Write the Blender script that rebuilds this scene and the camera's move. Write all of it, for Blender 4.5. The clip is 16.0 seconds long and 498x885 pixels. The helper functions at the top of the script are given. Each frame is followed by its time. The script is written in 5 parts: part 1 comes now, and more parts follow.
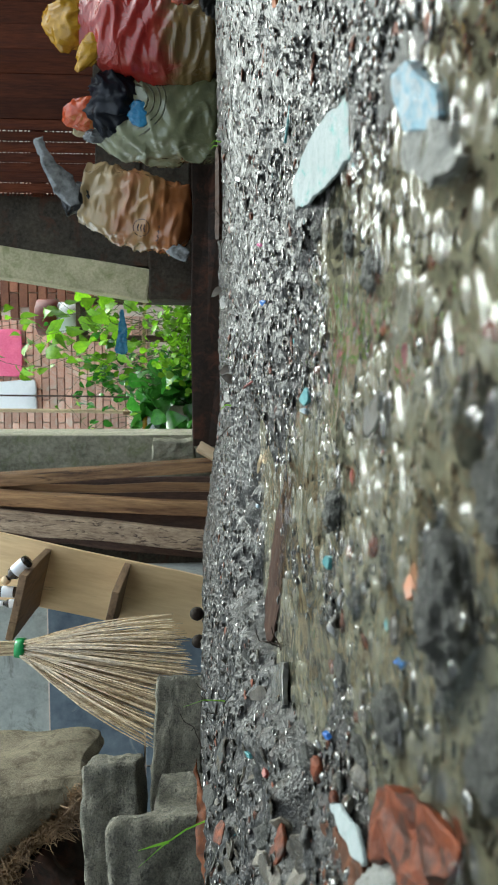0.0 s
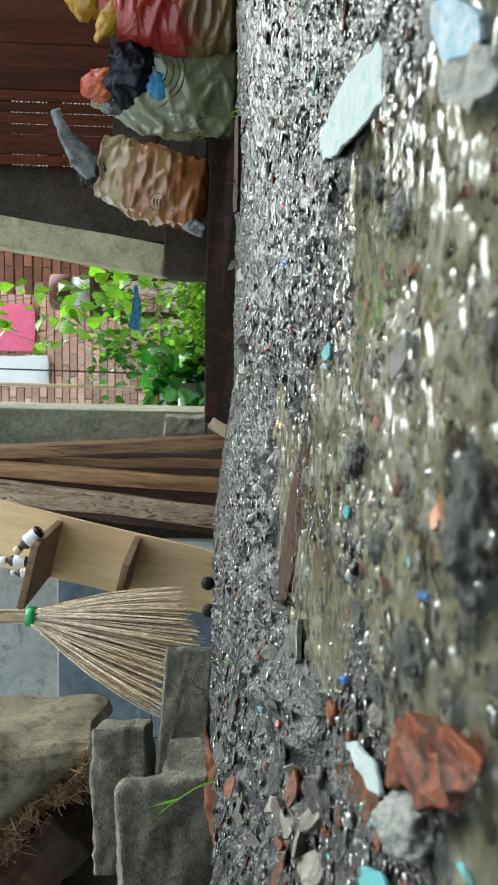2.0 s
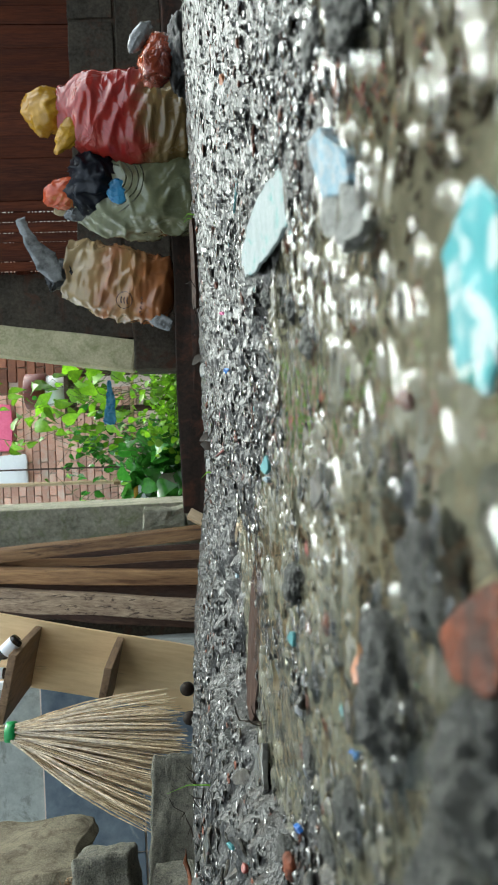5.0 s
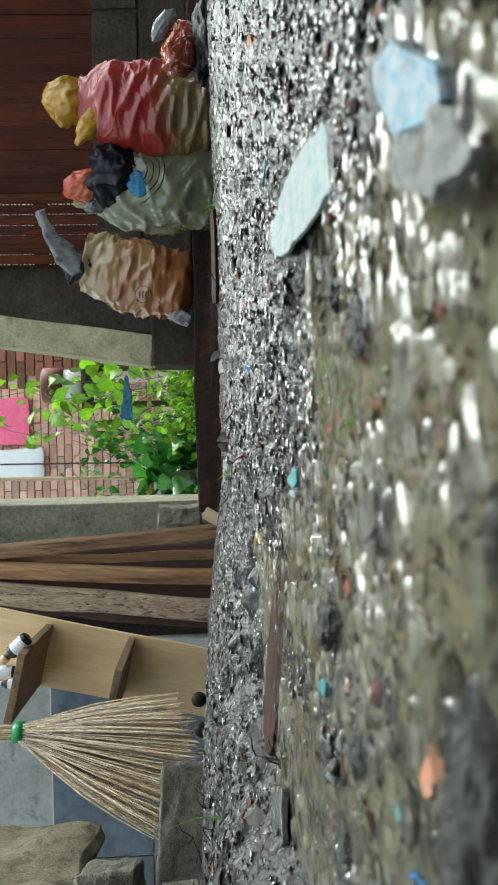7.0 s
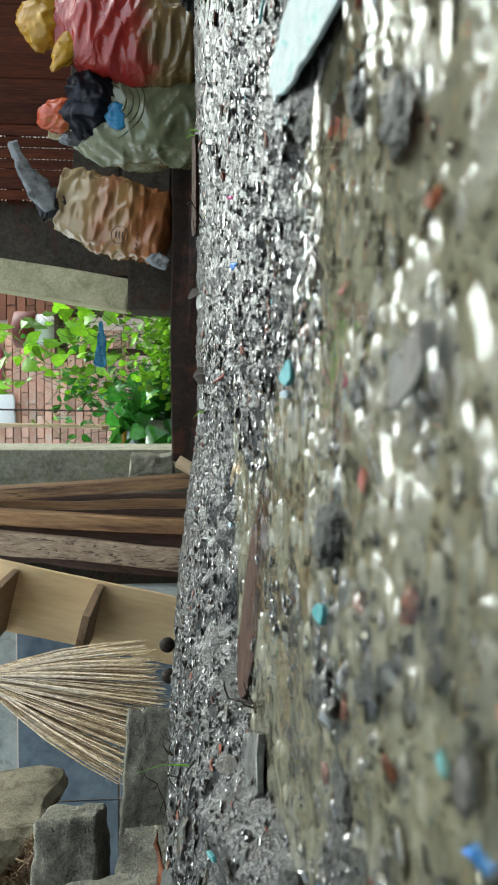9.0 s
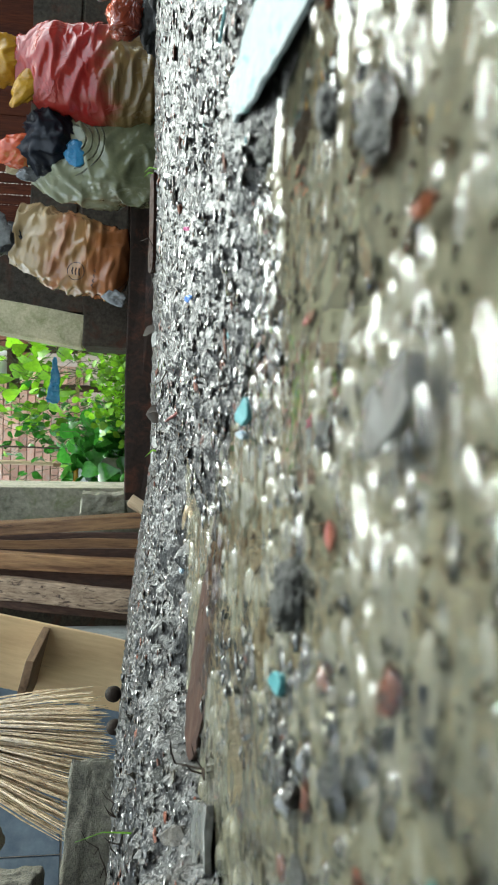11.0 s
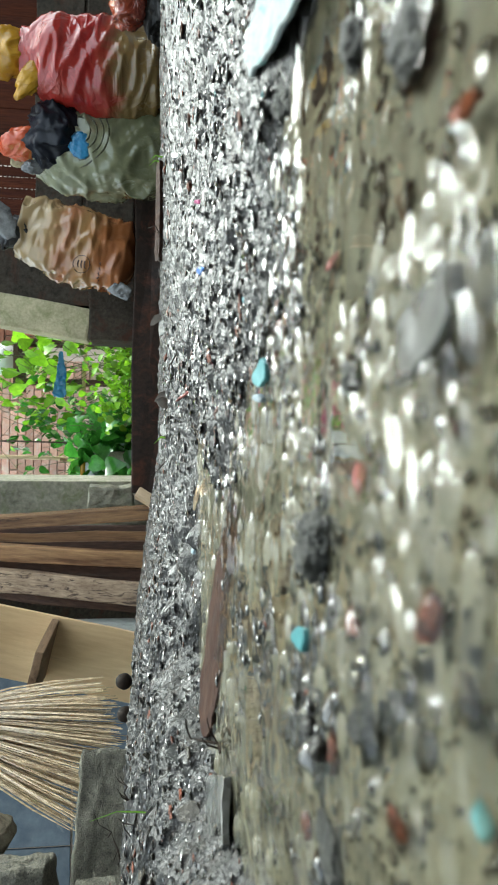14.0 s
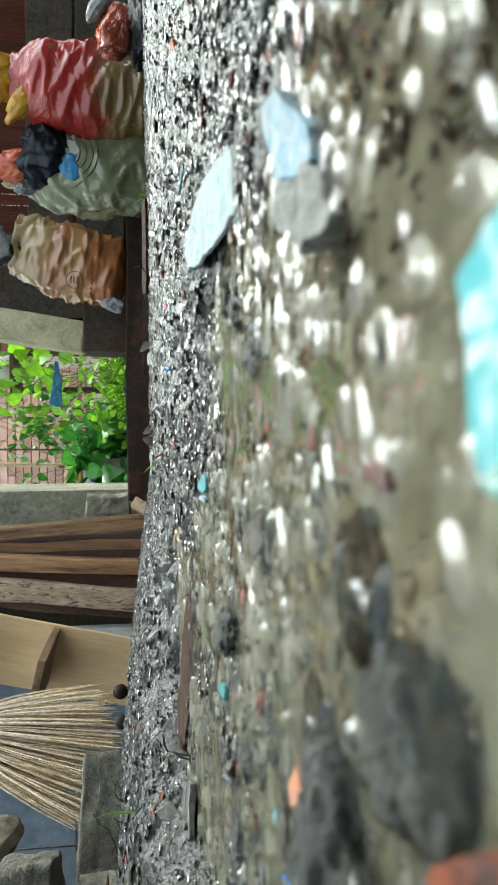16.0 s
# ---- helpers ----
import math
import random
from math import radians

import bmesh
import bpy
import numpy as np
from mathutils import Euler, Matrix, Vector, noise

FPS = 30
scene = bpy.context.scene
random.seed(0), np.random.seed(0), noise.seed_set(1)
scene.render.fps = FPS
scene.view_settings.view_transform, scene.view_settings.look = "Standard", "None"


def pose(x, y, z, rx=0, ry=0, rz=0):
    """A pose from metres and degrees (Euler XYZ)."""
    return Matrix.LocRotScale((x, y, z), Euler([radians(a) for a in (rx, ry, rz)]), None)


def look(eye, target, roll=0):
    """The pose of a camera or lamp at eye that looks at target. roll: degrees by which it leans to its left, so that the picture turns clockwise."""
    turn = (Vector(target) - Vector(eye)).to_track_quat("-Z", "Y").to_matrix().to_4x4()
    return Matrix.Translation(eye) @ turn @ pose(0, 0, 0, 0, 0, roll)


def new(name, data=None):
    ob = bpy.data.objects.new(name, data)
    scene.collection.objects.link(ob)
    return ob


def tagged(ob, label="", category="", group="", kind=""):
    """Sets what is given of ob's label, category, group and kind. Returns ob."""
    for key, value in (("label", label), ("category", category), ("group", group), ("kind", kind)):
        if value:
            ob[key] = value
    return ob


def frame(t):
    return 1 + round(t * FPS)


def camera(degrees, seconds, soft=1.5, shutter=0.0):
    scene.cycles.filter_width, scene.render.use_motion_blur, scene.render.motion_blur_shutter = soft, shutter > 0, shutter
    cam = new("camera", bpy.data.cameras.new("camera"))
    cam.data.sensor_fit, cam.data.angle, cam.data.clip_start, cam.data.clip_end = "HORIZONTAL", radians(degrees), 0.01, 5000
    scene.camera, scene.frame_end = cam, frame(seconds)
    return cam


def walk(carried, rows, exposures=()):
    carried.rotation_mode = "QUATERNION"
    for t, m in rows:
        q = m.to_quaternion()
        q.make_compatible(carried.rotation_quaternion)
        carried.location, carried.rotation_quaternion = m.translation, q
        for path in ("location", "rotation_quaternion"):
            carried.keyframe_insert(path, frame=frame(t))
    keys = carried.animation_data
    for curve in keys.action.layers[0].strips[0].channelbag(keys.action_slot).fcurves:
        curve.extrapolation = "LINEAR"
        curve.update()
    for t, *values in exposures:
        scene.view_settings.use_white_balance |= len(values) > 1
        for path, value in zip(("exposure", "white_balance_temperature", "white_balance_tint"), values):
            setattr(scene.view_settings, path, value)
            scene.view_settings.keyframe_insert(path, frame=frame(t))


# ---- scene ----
cam = camera(36.25, 16.0, soft=0.6)
PATH = [
    (0, (0.0014, 0.0021, 0.0384), (-0.1563, 1.9925, -0.0780), -90.26),
    (0.5, (-0.0023, -0.0014, 0.0358), (-0.1734, 1.9862, -0.1055), -89.65),
    (1, (-0.0101, -0.0002, 0.0393), (-0.2459, 1.9816, -0.0896), -88.95),
    (1.5, (-0.0127, -0.0030, 0.0387), (-0.2481, 1.9784, -0.0982), -88.50),
    (2, (-0.0113, -0.0011, 0.0433), (-0.2186, 1.9861, -0.0462), -89.08),
    (2.5, (-0.0116, -0.0037, 0.0422), (-0.2117, 1.9841, -0.0501), -89.05),
    (3, (-0.0089, -0.0059, 0.0392), (-0.1620, 1.9861, -0.0531), -90.17),
    (3.5, (-0.0045, -0.0041, 0.0355), (-0.0398, 1.9912, -0.0959), -91.81),
    (4, (0.0002, -0.0005, 0.0286), (-0.0064, 1.9941, -0.1183), -92.84),
    (6.5, (0.0064, 0.0421, 0.0208), (0.0287, 2.0387, -0.0922), -91.77),
    (7, (0.0084, 0.0562, 0.0230), (0.0117, 2.0540, -0.0705), -91.50),
    (7.5, (0.0062, 0.0663, 0.0239), (-0.0055, 2.0643, -0.0628), -90.61),
    (8, (-0.0002, 0.0776, 0.0239), (-0.0458, 2.0743, -0.0819), -90.06),
    (8.5, (-0.0089, 0.0905, 0.0223), (-0.0899, 2.0849, -0.1028), -90.37),
    (9, (-0.0139, 0.1028, 0.0243), (-0.1267, 2.0933, -0.1351), -90.02),
    (9.5, (-0.0146, 0.1098, 0.0230), (-0.0992, 2.0969, -0.1879), -89.58),
    (12, (-0.0129, 0.1387, 0.0214), (-0.0027, 2.1193, -0.2563), -88.62),
    (12.5, (-0.0137, 0.1461, 0.0209), (0.0109, 2.1284, -0.2435), -89.05),
    (13, (-0.0187, 0.1458, 0.0210), (0.0017, 2.1283, -0.2420), -89.31),
    (13.5, (-0.0248, 0.1438, 0.0222), (-0.0360, 2.1274, -0.2337), -89.34),
    (14, (-0.0234, 0.1271, 0.0249), (-0.0452, 2.1097, -0.2369), -89.29),
    (14.5, (-0.0152, 0.0996, 0.0206), (-0.0630, 2.0758, -0.2833), -89.30),
    (15, (-0.0046, 0.0734, 0.0187), (-0.0643, 2.0485, -0.2898), -89.19),
    (15.5, (0.0097, 0.0574, 0.0146), (-0.0251, 2.0332, -0.2935), -89.72),
    (16, (0.0155, 0.0494, 0.0144), (-0.0144, 2.0312, -0.2530), -90.54),
]
walk(cam, [(t, look(eye, target, roll)) for t, eye, target, roll in PATH], exposures=[(0.0, 2.12, 6500, -3), (1.5, 2.22, 6500, -3), (3.0, 2.22, 6500, -3), (7.0, 2.07, 6500, -3), (8.3, 2.07, 6500, -3), (9.2, 2.31, 6500, -3), (12.5, 2.49, 6500, -3), (14.0, 2.49, 6500, -3), (16.0, 2.37, 6500, -3)])
cam.data.dof.use_dof = True
cam.data.dof.focus_distance = 0.75
cam.data.dof.aperture_fstop = 44.0

# ---------------------------------------------------------------- world and light
world = bpy.data.worlds.new("overcast_sky")
scene.world = world
world.use_nodes = True
wn = world.node_tree
sky = wn.nodes.new("ShaderNodeTexSky")
sky.sky_type = "NISHITA"
sky.sun_disc = False
sky.sun_elevation = radians(56)
sky.sun_rotation = radians(45)
sky.dust_density = 3.0
grey = wn.nodes.new("ShaderNodeHueSaturation")
grey.inputs["Saturation"].default_value = 0.45
wn.links.new(sky.outputs[0], grey.inputs["Color"])
wn.links.new(grey.outputs[0], wn.nodes["Background"].inputs[0])
wn.nodes["Background"].inputs[1].default_value = 0.15
sun = new("sun", bpy.data.lights.new("sun", "SUN"))
sun.data.energy, sun.data.angle, sun.data.color = 0.66, radians(30), (0.82, 0.93, 1.0)
sun.matrix_world = look((1.7, 1.7, 3.6), (0, 0, 0))

# ---------------------------------------------------------------- materials
def nodes_of(name):
    m = bpy.data.materials.new(name)
    m.use_nodes = True
    nt = m.node_tree
    return m, nt, nt.nodes["Principled BSDF"]


def mix_col(nt, fac, a, b, blend="MIX"):
    n = nt.nodes.new("ShaderNodeMix")
    n.data_type, n.blend_type = "RGBA", blend
    for sock, v in ((n.inputs[0], fac), (n.inputs[6], a), (n.inputs[7], b)):
        if isinstance(v, bpy.types.NodeSocket):
            nt.links.new(v, sock)
        elif isinstance(v, tuple):
            sock.default_value = (*v, 1)
        else:
            sock.default_value = v
    return n.outputs[2]


def noise_tex(nt, vec, scale, detail=4.0, rough=0.6, distort=0.0):
    n = nt.nodes.new("ShaderNodeTexNoise")
    n.inputs["Scale"].default_value, n.inputs["Detail"].default_value = scale, detail
    n.inputs["Roughness"].default_value, n.inputs["Distortion"].default_value = rough, distort
    nt.links.new(vec, n.inputs["Vector"])
    return n.outputs[0]


def ramp(nt, fac, lo, hi, a=0.0, b=1.0):
    n = nt.nodes.new("ShaderNodeMapRange")
    for k, v in ((1, lo), (2, hi), (3, a), (4, b)):
        n.inputs[k].default_value = v
    nt.links.new(fac, n.inputs[0])
    return n.outputs[0]


def surface(name, dark, light, scale=40.0, big=6.0, rough=(0.5, 0.8), bump=0.3, depth=0.002, stain=None, stain_at=(0.55, 0.7),
            stretch=(1, 1, 1), vary=0.0, metal=0.0, coat=0.0, spec=0.5, glow=0.0, detail=6.0, space="Object", translucent=0.0, island=None):
    """A worn surface: two colours mixed by coarse and fine grain, a stain with its own shape, varied gloss and a bump."""
    m, nt, p = nodes_of(name)
    tc = nt.nodes.new("ShaderNodeTexCoord")
    mp = nt.nodes.new("ShaderNodeMapping")
    mp.inputs["Scale"].default_value = stretch
    nt.links.new(tc.outputs[space], mp.inputs[0])
    v = mp.outputs[0]
    oi = nt.nodes.new("ShaderNodeObjectInfo")
    off = nt.nodes.new("ShaderNodeVectorMath")
    off.operation = "MULTIPLY_ADD"
    nt.links.new(oi.outputs["Random"], off.inputs[0])
    off.inputs[1].default_value = (7, 13, 5)
    nt.links.new(v, off.inputs[2])
    v = off.outputs[0]
    fine = noise_tex(nt, v, scale, detail, 0.65)
    coarse = noise_tex(nt, v, big, 3.0, 0.55, 0.4)
    add = nt.nodes.new("ShaderNodeMath")
    add.operation = "MULTIPLY_ADD"
    nt.links.new(fine, add.inputs[0])
    add.inputs[1].default_value = 0.55
    half = nt.nodes.new("ShaderNodeMath")
    half.operation = "MULTIPLY"
    nt.links.new(coarse, half.inputs[0])
    half.inputs[1].default_value = 0.45
    nt.links.new(half.outputs[0], add.inputs[2])
    col = mix_col(nt, ramp(nt, add.outputs[0], 0.33, 0.67), dark, light)
    if stain:
        s = noise_tex(nt, v, big * 1.7, 5.0, 0.7, 0.8)
        col = mix_col(nt, ramp(nt, s, *stain_at, 0.0, 0.9), col, stain)
    if vary:
        hs = nt.nodes.new("ShaderNodeHueSaturation")
        nt.links.new(ramp(nt, oi.outputs["Random"], 0, 1, 1 - vary, 1 + vary), hs.inputs["Value"])
        nt.links.new(col, hs.inputs["Color"])
        col = hs.outputs[0]
    if island:
        ge = nt.nodes.new("ShaderNodeNewGeometry")
        hs = nt.nodes.new("ShaderNodeHueSaturation")
        nt.links.new(ramp(nt, ge.outputs["Random Per Island"], 0, 1, *island), hs.inputs["Value"])
        nt.links.new(col, hs.inputs["Color"])
        col = hs.outputs[0]
    nt.links.new(col, p.inputs["Base Color"])
    nt.links.new(ramp(nt, coarse, 0.3, 0.7, *rough), p.inputs["Roughness"])
    p.inputs["Metallic"].default_value = metal
    p.inputs["Specular IOR Level"].default_value = spec
    p.inputs["Coat Weight"].default_value = coat
    p.inputs["Coat Roughness"].default_value = 0.08
    if bump:
        b = nt.nodes.new("ShaderNodeBump")
        b.inputs["Strength"].default_value, b.inputs["Distance"].default_value = bump, depth
        nt.links.new(add.outputs[0], b.inputs["Height"])
        nt.links.new(b.outputs[0], p.inputs["Normal"])
        nt.links.new(b.outputs[0], p.inputs["Coat Normal"])
    if translucent:
        t = nt.nodes.new("ShaderNodeBsdfTranslucent")
        nt.links.new(col, t.inputs[0])
        mx = nt.nodes.new("ShaderNodeMixShader")
        mx.inputs[0].default_value = translucent
        nt.links.new(p.outputs[0], mx.inputs[1])
        nt.links.new(t.outputs[0], mx.inputs[2])
        nt.links.new(mx.outputs[0], nt.nodes["Material Output"].inputs[0])
    return m


SILT = surface("settled_olive_silt", (0.055, 0.051, 0.037), (0.16, 0.148, 0.112), 160, 34, (0.4, 0.7), 0.5, 0.001, (0.07, 0.06, 0.035), spec=0.3)
MUD = surface("wet_mud", (0.002, 0.002, 0.0016), (0.017, 0.0155, 0.0125), 800, 60, (0.35, 0.6), 1.0, 0.0022, (0.034, 0.022, 0.017), spec=0.2, coat=0.5, detail=2.0, stretch=(0.55, 1.15, 1))
GRAVEL = surface("wet_gravel", (0.004, 0.004, 0.0036), (0.048, 0.045, 0.040), 700, 90, (0.06, 0.25), 0.12, 0.0004, (0.12, 0.065, 0.055), (0.6, 0.7), spec=0.5, coat=0.7, island=(0.4, 1.7))
ROCK = surface("wet_rock", (0.004, 0.0042, 0.0034), (0.039, 0.039, 0.031), 380, 60, (0.3, 0.6), 1.0, 0.005, (0.018, 0.016, 0.011), spec=0.35, coat=0.15)
SLATE = surface("wet_stone_flake", (0.009, 0.0075, 0.005), (0.072, 0.062, 0.045), 500, 80, (0.2, 0.5), 1.0, 0.0012, (0.03, 0.022, 0.016), (0.52, 0.64), spec=0.25, coat=0.35, vary=0.8)
PALEROCK = surface("pale_wet_stone", (0.085, 0.086, 0.08), (0.27, 0.27, 0.255), 520, 90, (0.3, 0.6), 1.0, 0.004, (0.06, 0.055, 0.045), spec=0.3)
WETGRIT = surface("glossy_wet_grit", (0.006, 0.006, 0.005), (0.05, 0.045, 0.032), 300, 60, (0.05, 0.12), 0.2, 0.0004, spec=0.6, coat=1.0)
# The dark speckle paints in the shade of the block's small pits.
BLOCK = surface("grey_concrete_block", (0.030, 0.028, 0.022), (0.25, 0.235, 0.185), 420, 90, (0.5, 0.9), 1.0, 0.010, (0.03, 0.027, 0.021), (0.6, 0.68), spec=0.25)
OLDWALL = surface("mossy_concrete", (0.10, 0.095, 0.062), (0.40, 0.37, 0.28), 60, 9, (0.7, 0.95), 0.7, 0.004, (0.16, 0.18, 0.08), (0.5, 0.72))
# Very dark brown base for the shed masonry, with reddish blotches.
DARKWALL = surface("dark_masonry", (0.016, 0.013, 0.009), (0.085, 0.07, 0.052), 70, 6, (0.6, 0.9), 0.7, 0.004, (0.075, 0.035, 0.022), (0.52, 0.68), spec=0.15)
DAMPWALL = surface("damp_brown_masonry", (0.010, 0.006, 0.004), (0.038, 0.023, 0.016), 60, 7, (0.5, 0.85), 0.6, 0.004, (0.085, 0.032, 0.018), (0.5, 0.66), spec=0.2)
BRICK = surface("pale_red_brick", (0.50, 0.24, 0.16), (0.74, 0.48, 0.37), 90, 5, (0.7, 0.9), 0.5, 0.003, (0.62, 0.55, 0.46), (0.5, 0.7), vary=0.3)
# Darker brick for the pier: the shade it stands in is in the colour.
SHADEBRICK = surface("shaded_red_brick", (0.17, 0.055, 0.03), (0.36, 0.15, 0.085), 90, 12, (0.7, 0.9), 0.5, 0.003, (0.2, 0.14, 0.1), (0.6, 0.75), vary=0.35)
MORTAR = surface("old_mortar", (0.52, 0.40, 0.32), (0.72, 0.60, 0.50), 120, 10, (0.8, 0.95), 0.5, 0.002)
REDBOARD = surface("red_stained_boards", (0.022, 0.005, 0.002), (0.115, 0.032, 0.014), 30, 4, (0.5, 0.8), 0.5, 0.002, (0.05, 0.015, 0.010), (0.5, 0.7), stretch=(6, 6, 0.5), vary=0.3, spec=0.12)
TIMBER = surface("weathered_timber", (0.12, 0.052, 0.022), (0.50, 0.29, 0.135), 20, 5, (0.5, 0.75), 0.8, 0.005, (0.06, 0.026, 0.014), (0.58, 0.68), stretch=(5, 5, 0.5), vary=0.25)
PALETIMBER = surface("scarred_pale_timber", (0.17, 0.105, 0.065), (0.60, 0.45, 0.31), 40, 9, (0.6, 0.85), 0.9, 0.006, (0.05, 0.028, 0.02), (0.55, 0.62), stretch=(5, 5, 1.0))
BARK = surface("dark_bark", (0.03, 0.015, 0.010), (0.12, 0.062, 0.042), 40, 9, (0.7, 0.9), 0.9, 0.005, stretch=(4, 4, 0.7))
CUTWOOD = surface("fresh_cut_wood", (0.45, 0.31, 0.18), (0.66, 0.5, 0.32), 60, 9, (0.6, 0.8), 0.2, 0.001, stretch=(3, 3, 0.5))
# Mossy concrete, its base raised to stand in for light from the opening.
POSTMOSS = surface("window_lit_mossy_concrete", (0.30, 0.27, 0.15), (0.62, 0.56, 0.36), 90, 8, (0.7, 0.95), 0.7, 0.004, (0.24, 0.25, 0.11), (0.5, 0.70))
PLY = surface("pale_plywood", (0.66, 0.44, 0.23), (0.88, 0.66, 0.38), 18, 3, (0.5, 0.7), 0.15, 0.001, (0.30, 0.21, 0.12), (0.62, 0.72), stretch=(4, 4, 0.6))
SHELFWOOD = surface("brown_shelf_wood", (0.13, 0.075, 0.04), (0.30, 0.19, 0.11), 24, 4, (0.5, 0.75), 0.4, 0.002, (0.08, 0.045, 0.025), (0.55, 0.7), stretch=(5, 0.7, 5))
STRAW = surface("dry_broom_straw", (0.22, 0.135, 0.07), (0.92, 0.75, 0.50), 30, 14, (0.1, 0.22), 0.2, 0.0005, (0.16, 0.10, 0.05), (0.6, 0.7), stretch=(8, 8, 1), coat=0.9)
GREENTAPE = surface("green_plastic_tape", (0.01, 0.20, 0.045), (0.02, 0.34, 0.09), 60, 9, (0.3, 0.45), 0.2, 0.001)
TILE = surface("blue_grey_glazed_tile", (0.065, 0.09, 0.125), (0.175, 0.215, 0.255), 22, 5, (0.10, 0.28), 0.08, 0.001, (0.28, 0.31, 0.32), (0.6, 0.75), vary=0.15)
PLASTER = surface("grey_green_plaster", (0.24, 0.26, 0.24), (0.46, 0.48, 0.45), 38, 5, (0.35, 0.7), 0.5, 0.003, (0.14, 0.145, 0.12), (0.56, 0.70))
BURLAP = surface("dusty_burlap", (0.06, 0.05, 0.033), (0.25, 0.215, 0.15), 340, 14, (0.8, 0.95), 1.0, 0.004, (0.055, 0.042, 0.028), (0.50, 0.66), spec=0.2)
COIR = surface("coir_fringe", (0.08, 0.045, 0.022), (0.22, 0.135, 0.065), 90, 20, (0.7, 0.9), 0.2, 0.001)
ROOFTIN = surface("rusty_tin_roof", (0.05, 0.035, 0.03), (0.13, 0.10, 0.09), 20, 3, (0.5, 0.7), 0.3, 0.003, (0.10, 0.045, 0.025), metal=0.3)
LEAF = surface("bright_leaf", (0.08, 0.22, 0.010), (0.26, 0.50, 0.025), 50, 8, (0.35, 0.55), 0.2, 0.001, vary=0.6, translucent=0.4)
LEAFDARK = surface("deep_green_leaf", (0.018, 0.10, 0.012), (0.08, 0.30, 0.04), 50, 8, (0.1, 0.25), 0.2, 0.001, vary=0.55, translucent=0.3)
STEM = surface("green_brown_stem", (0.05, 0.07, 0.02), (0.12, 0.13, 0.05), 80, 12, (0.6, 0.8), 0.3, 0.001)
GRASS = surface("fresh_grass", (0.10, 0.28, 0.02), (0.24, 0.48, 0.05), 80, 30, (0.35, 0.5), 0.1, 0.0005, translucent=0.3)
DEADLEAF = surface("dead_brown_leaf", (0.006, 0.005, 0.004), (0.03, 0.02, 0.014), 120, 30, (0.6, 0.8), 0.4, 0.001, spec=0.1)
RUSTLEAF = surface("rust_brown_leaf", (0.02, 0.007, 0.003), (0.15, 0.048, 0.016), 120, 26, (0.15, 0.35), 0.4, 0.001, (0.05, 0.02, 0.015), (0.55, 0.66), spec=0.15)


def plastic(name, a, b, rough=(0.15, 0.35), fold=60.0, **kw):
    return surface(name, a, b, kw.pop("scale", fold), kw.pop("big", 14), rough, kw.pop("bump", 0.35), kw.pop("depth", 0.003), **kw)


CHIP = plastic("pale_aqua_painted_chip", (0.15, 0.18, 0.183), (0.235, 0.26, 0.262), (0.5, 0.7), 420, big=70, bump=0.8, depth=0.0015, stain=(0.075, 0.205, 0.19), stain_at=(0.56, 0.64), spec=0.25)
BLUECHIP = plastic("sky_blue_painted_chip", (0.07, 0.17, 0.24), (0.20, 0.28, 0.32), (0.5, 0.7), 330, big=150, bump=1.0, depth=0.003, stain=(0.24, 0.26, 0.27), stain_at=(0.46, 0.54), spec=0.25)
CYAN = plastic("cyan_white_plastic", (0.03, 0.18, 0.195), (0.07, 0.24, 0.255), (0.2, 0.35), 60, big=55, depth=0.0005, stain=(0.33, 0.37, 0.37), stain_at=(0.50, 0.55))
TERRACOTTA = plastic("wet_terracotta", (0.030, 0.008, 0.004), (0.15, 0.036, 0.012), (0.3, 0.6), 300, big=55, bump=0.9, depth=0.002, stain=(0.018, 0.009, 0.006), stain_at=(0.48, 0.6), spec=0.2)
TEAL = plastic("teal_plastic", (0.02, 0.11, 0.12), (0.05, 0.19, 0.20), (0.4, 0.6), 200, big=50, depth=0.0005)
BLUE = plastic("blue_plastic", (0.015, 0.07, 0.26), (0.03, 0.15, 0.4), (0.2, 0.4), 200, big=50, depth=0.0005)
MAGENTA = plastic("magenta_plastic", (0.22, 0.02, 0.09), (0.36, 0.04, 0.16), (0.2, 0.4), 200, big=50, depth=0.0005)
REDBIT = plastic("red_plastic", (0.09, 0.010, 0.007), (0.19, 0.026, 0.014), (0.4, 0.6), 200, big=50, depth=0.0005)
ORANGE = plastic("orange_plastic", (0.16, 0.045, 0.010), (0.28, 0.085, 0.018), (0.5, 0.7), 200, big=50, depth=0.0005)
WHITEBIT = plastic("dirty_white_plastic", (0.5, 0.5, 0.47), (0.75, 0.75, 0.72), (0.2, 0.4), 200, big=50, depth=0.0005)
BLACK = plastic("black_plastic", (0.012, 0.012, 0.014), (0.035, 0.035, 0.038), (0.2, 0.4), 80, depth=0.002)
NAVY = plastic("navy_plastic_film", (0.003, 0.004, 0.007), (0.010, 0.012, 0.020), (0.3, 0.5), 14, depth=0.006, bump=0.25, spec=0.3)
YELLOW = plastic("yellow_plastic_film", (0.30, 0.14, 0.010), (0.56, 0.31, 0.03), (0.12, 0.3), 22, depth=0.006, bump=0.5)
ORANGERED = plastic("orange_red_film", (0.40, 0.05, 0.02), (0.55, 0.11, 0.04), (0.12, 0.3), 22, depth=0.006, bump=0.5, stain=(0.45, 0.24, 0.08))
BLUEFILM = plastic("blue_film", (0.015, 0.12, 0.28), (0.05, 0.27, 0.46), (0.2, 0.4), 40, depth=0.004)
CLEARFILM = plastic("milky_plastic_film", (0.008, 0.008, 0.009), (0.26, 0.265, 0.26), (0.08, 0.2), 24, depth=0.004, bump=0.5, coat=0.6)
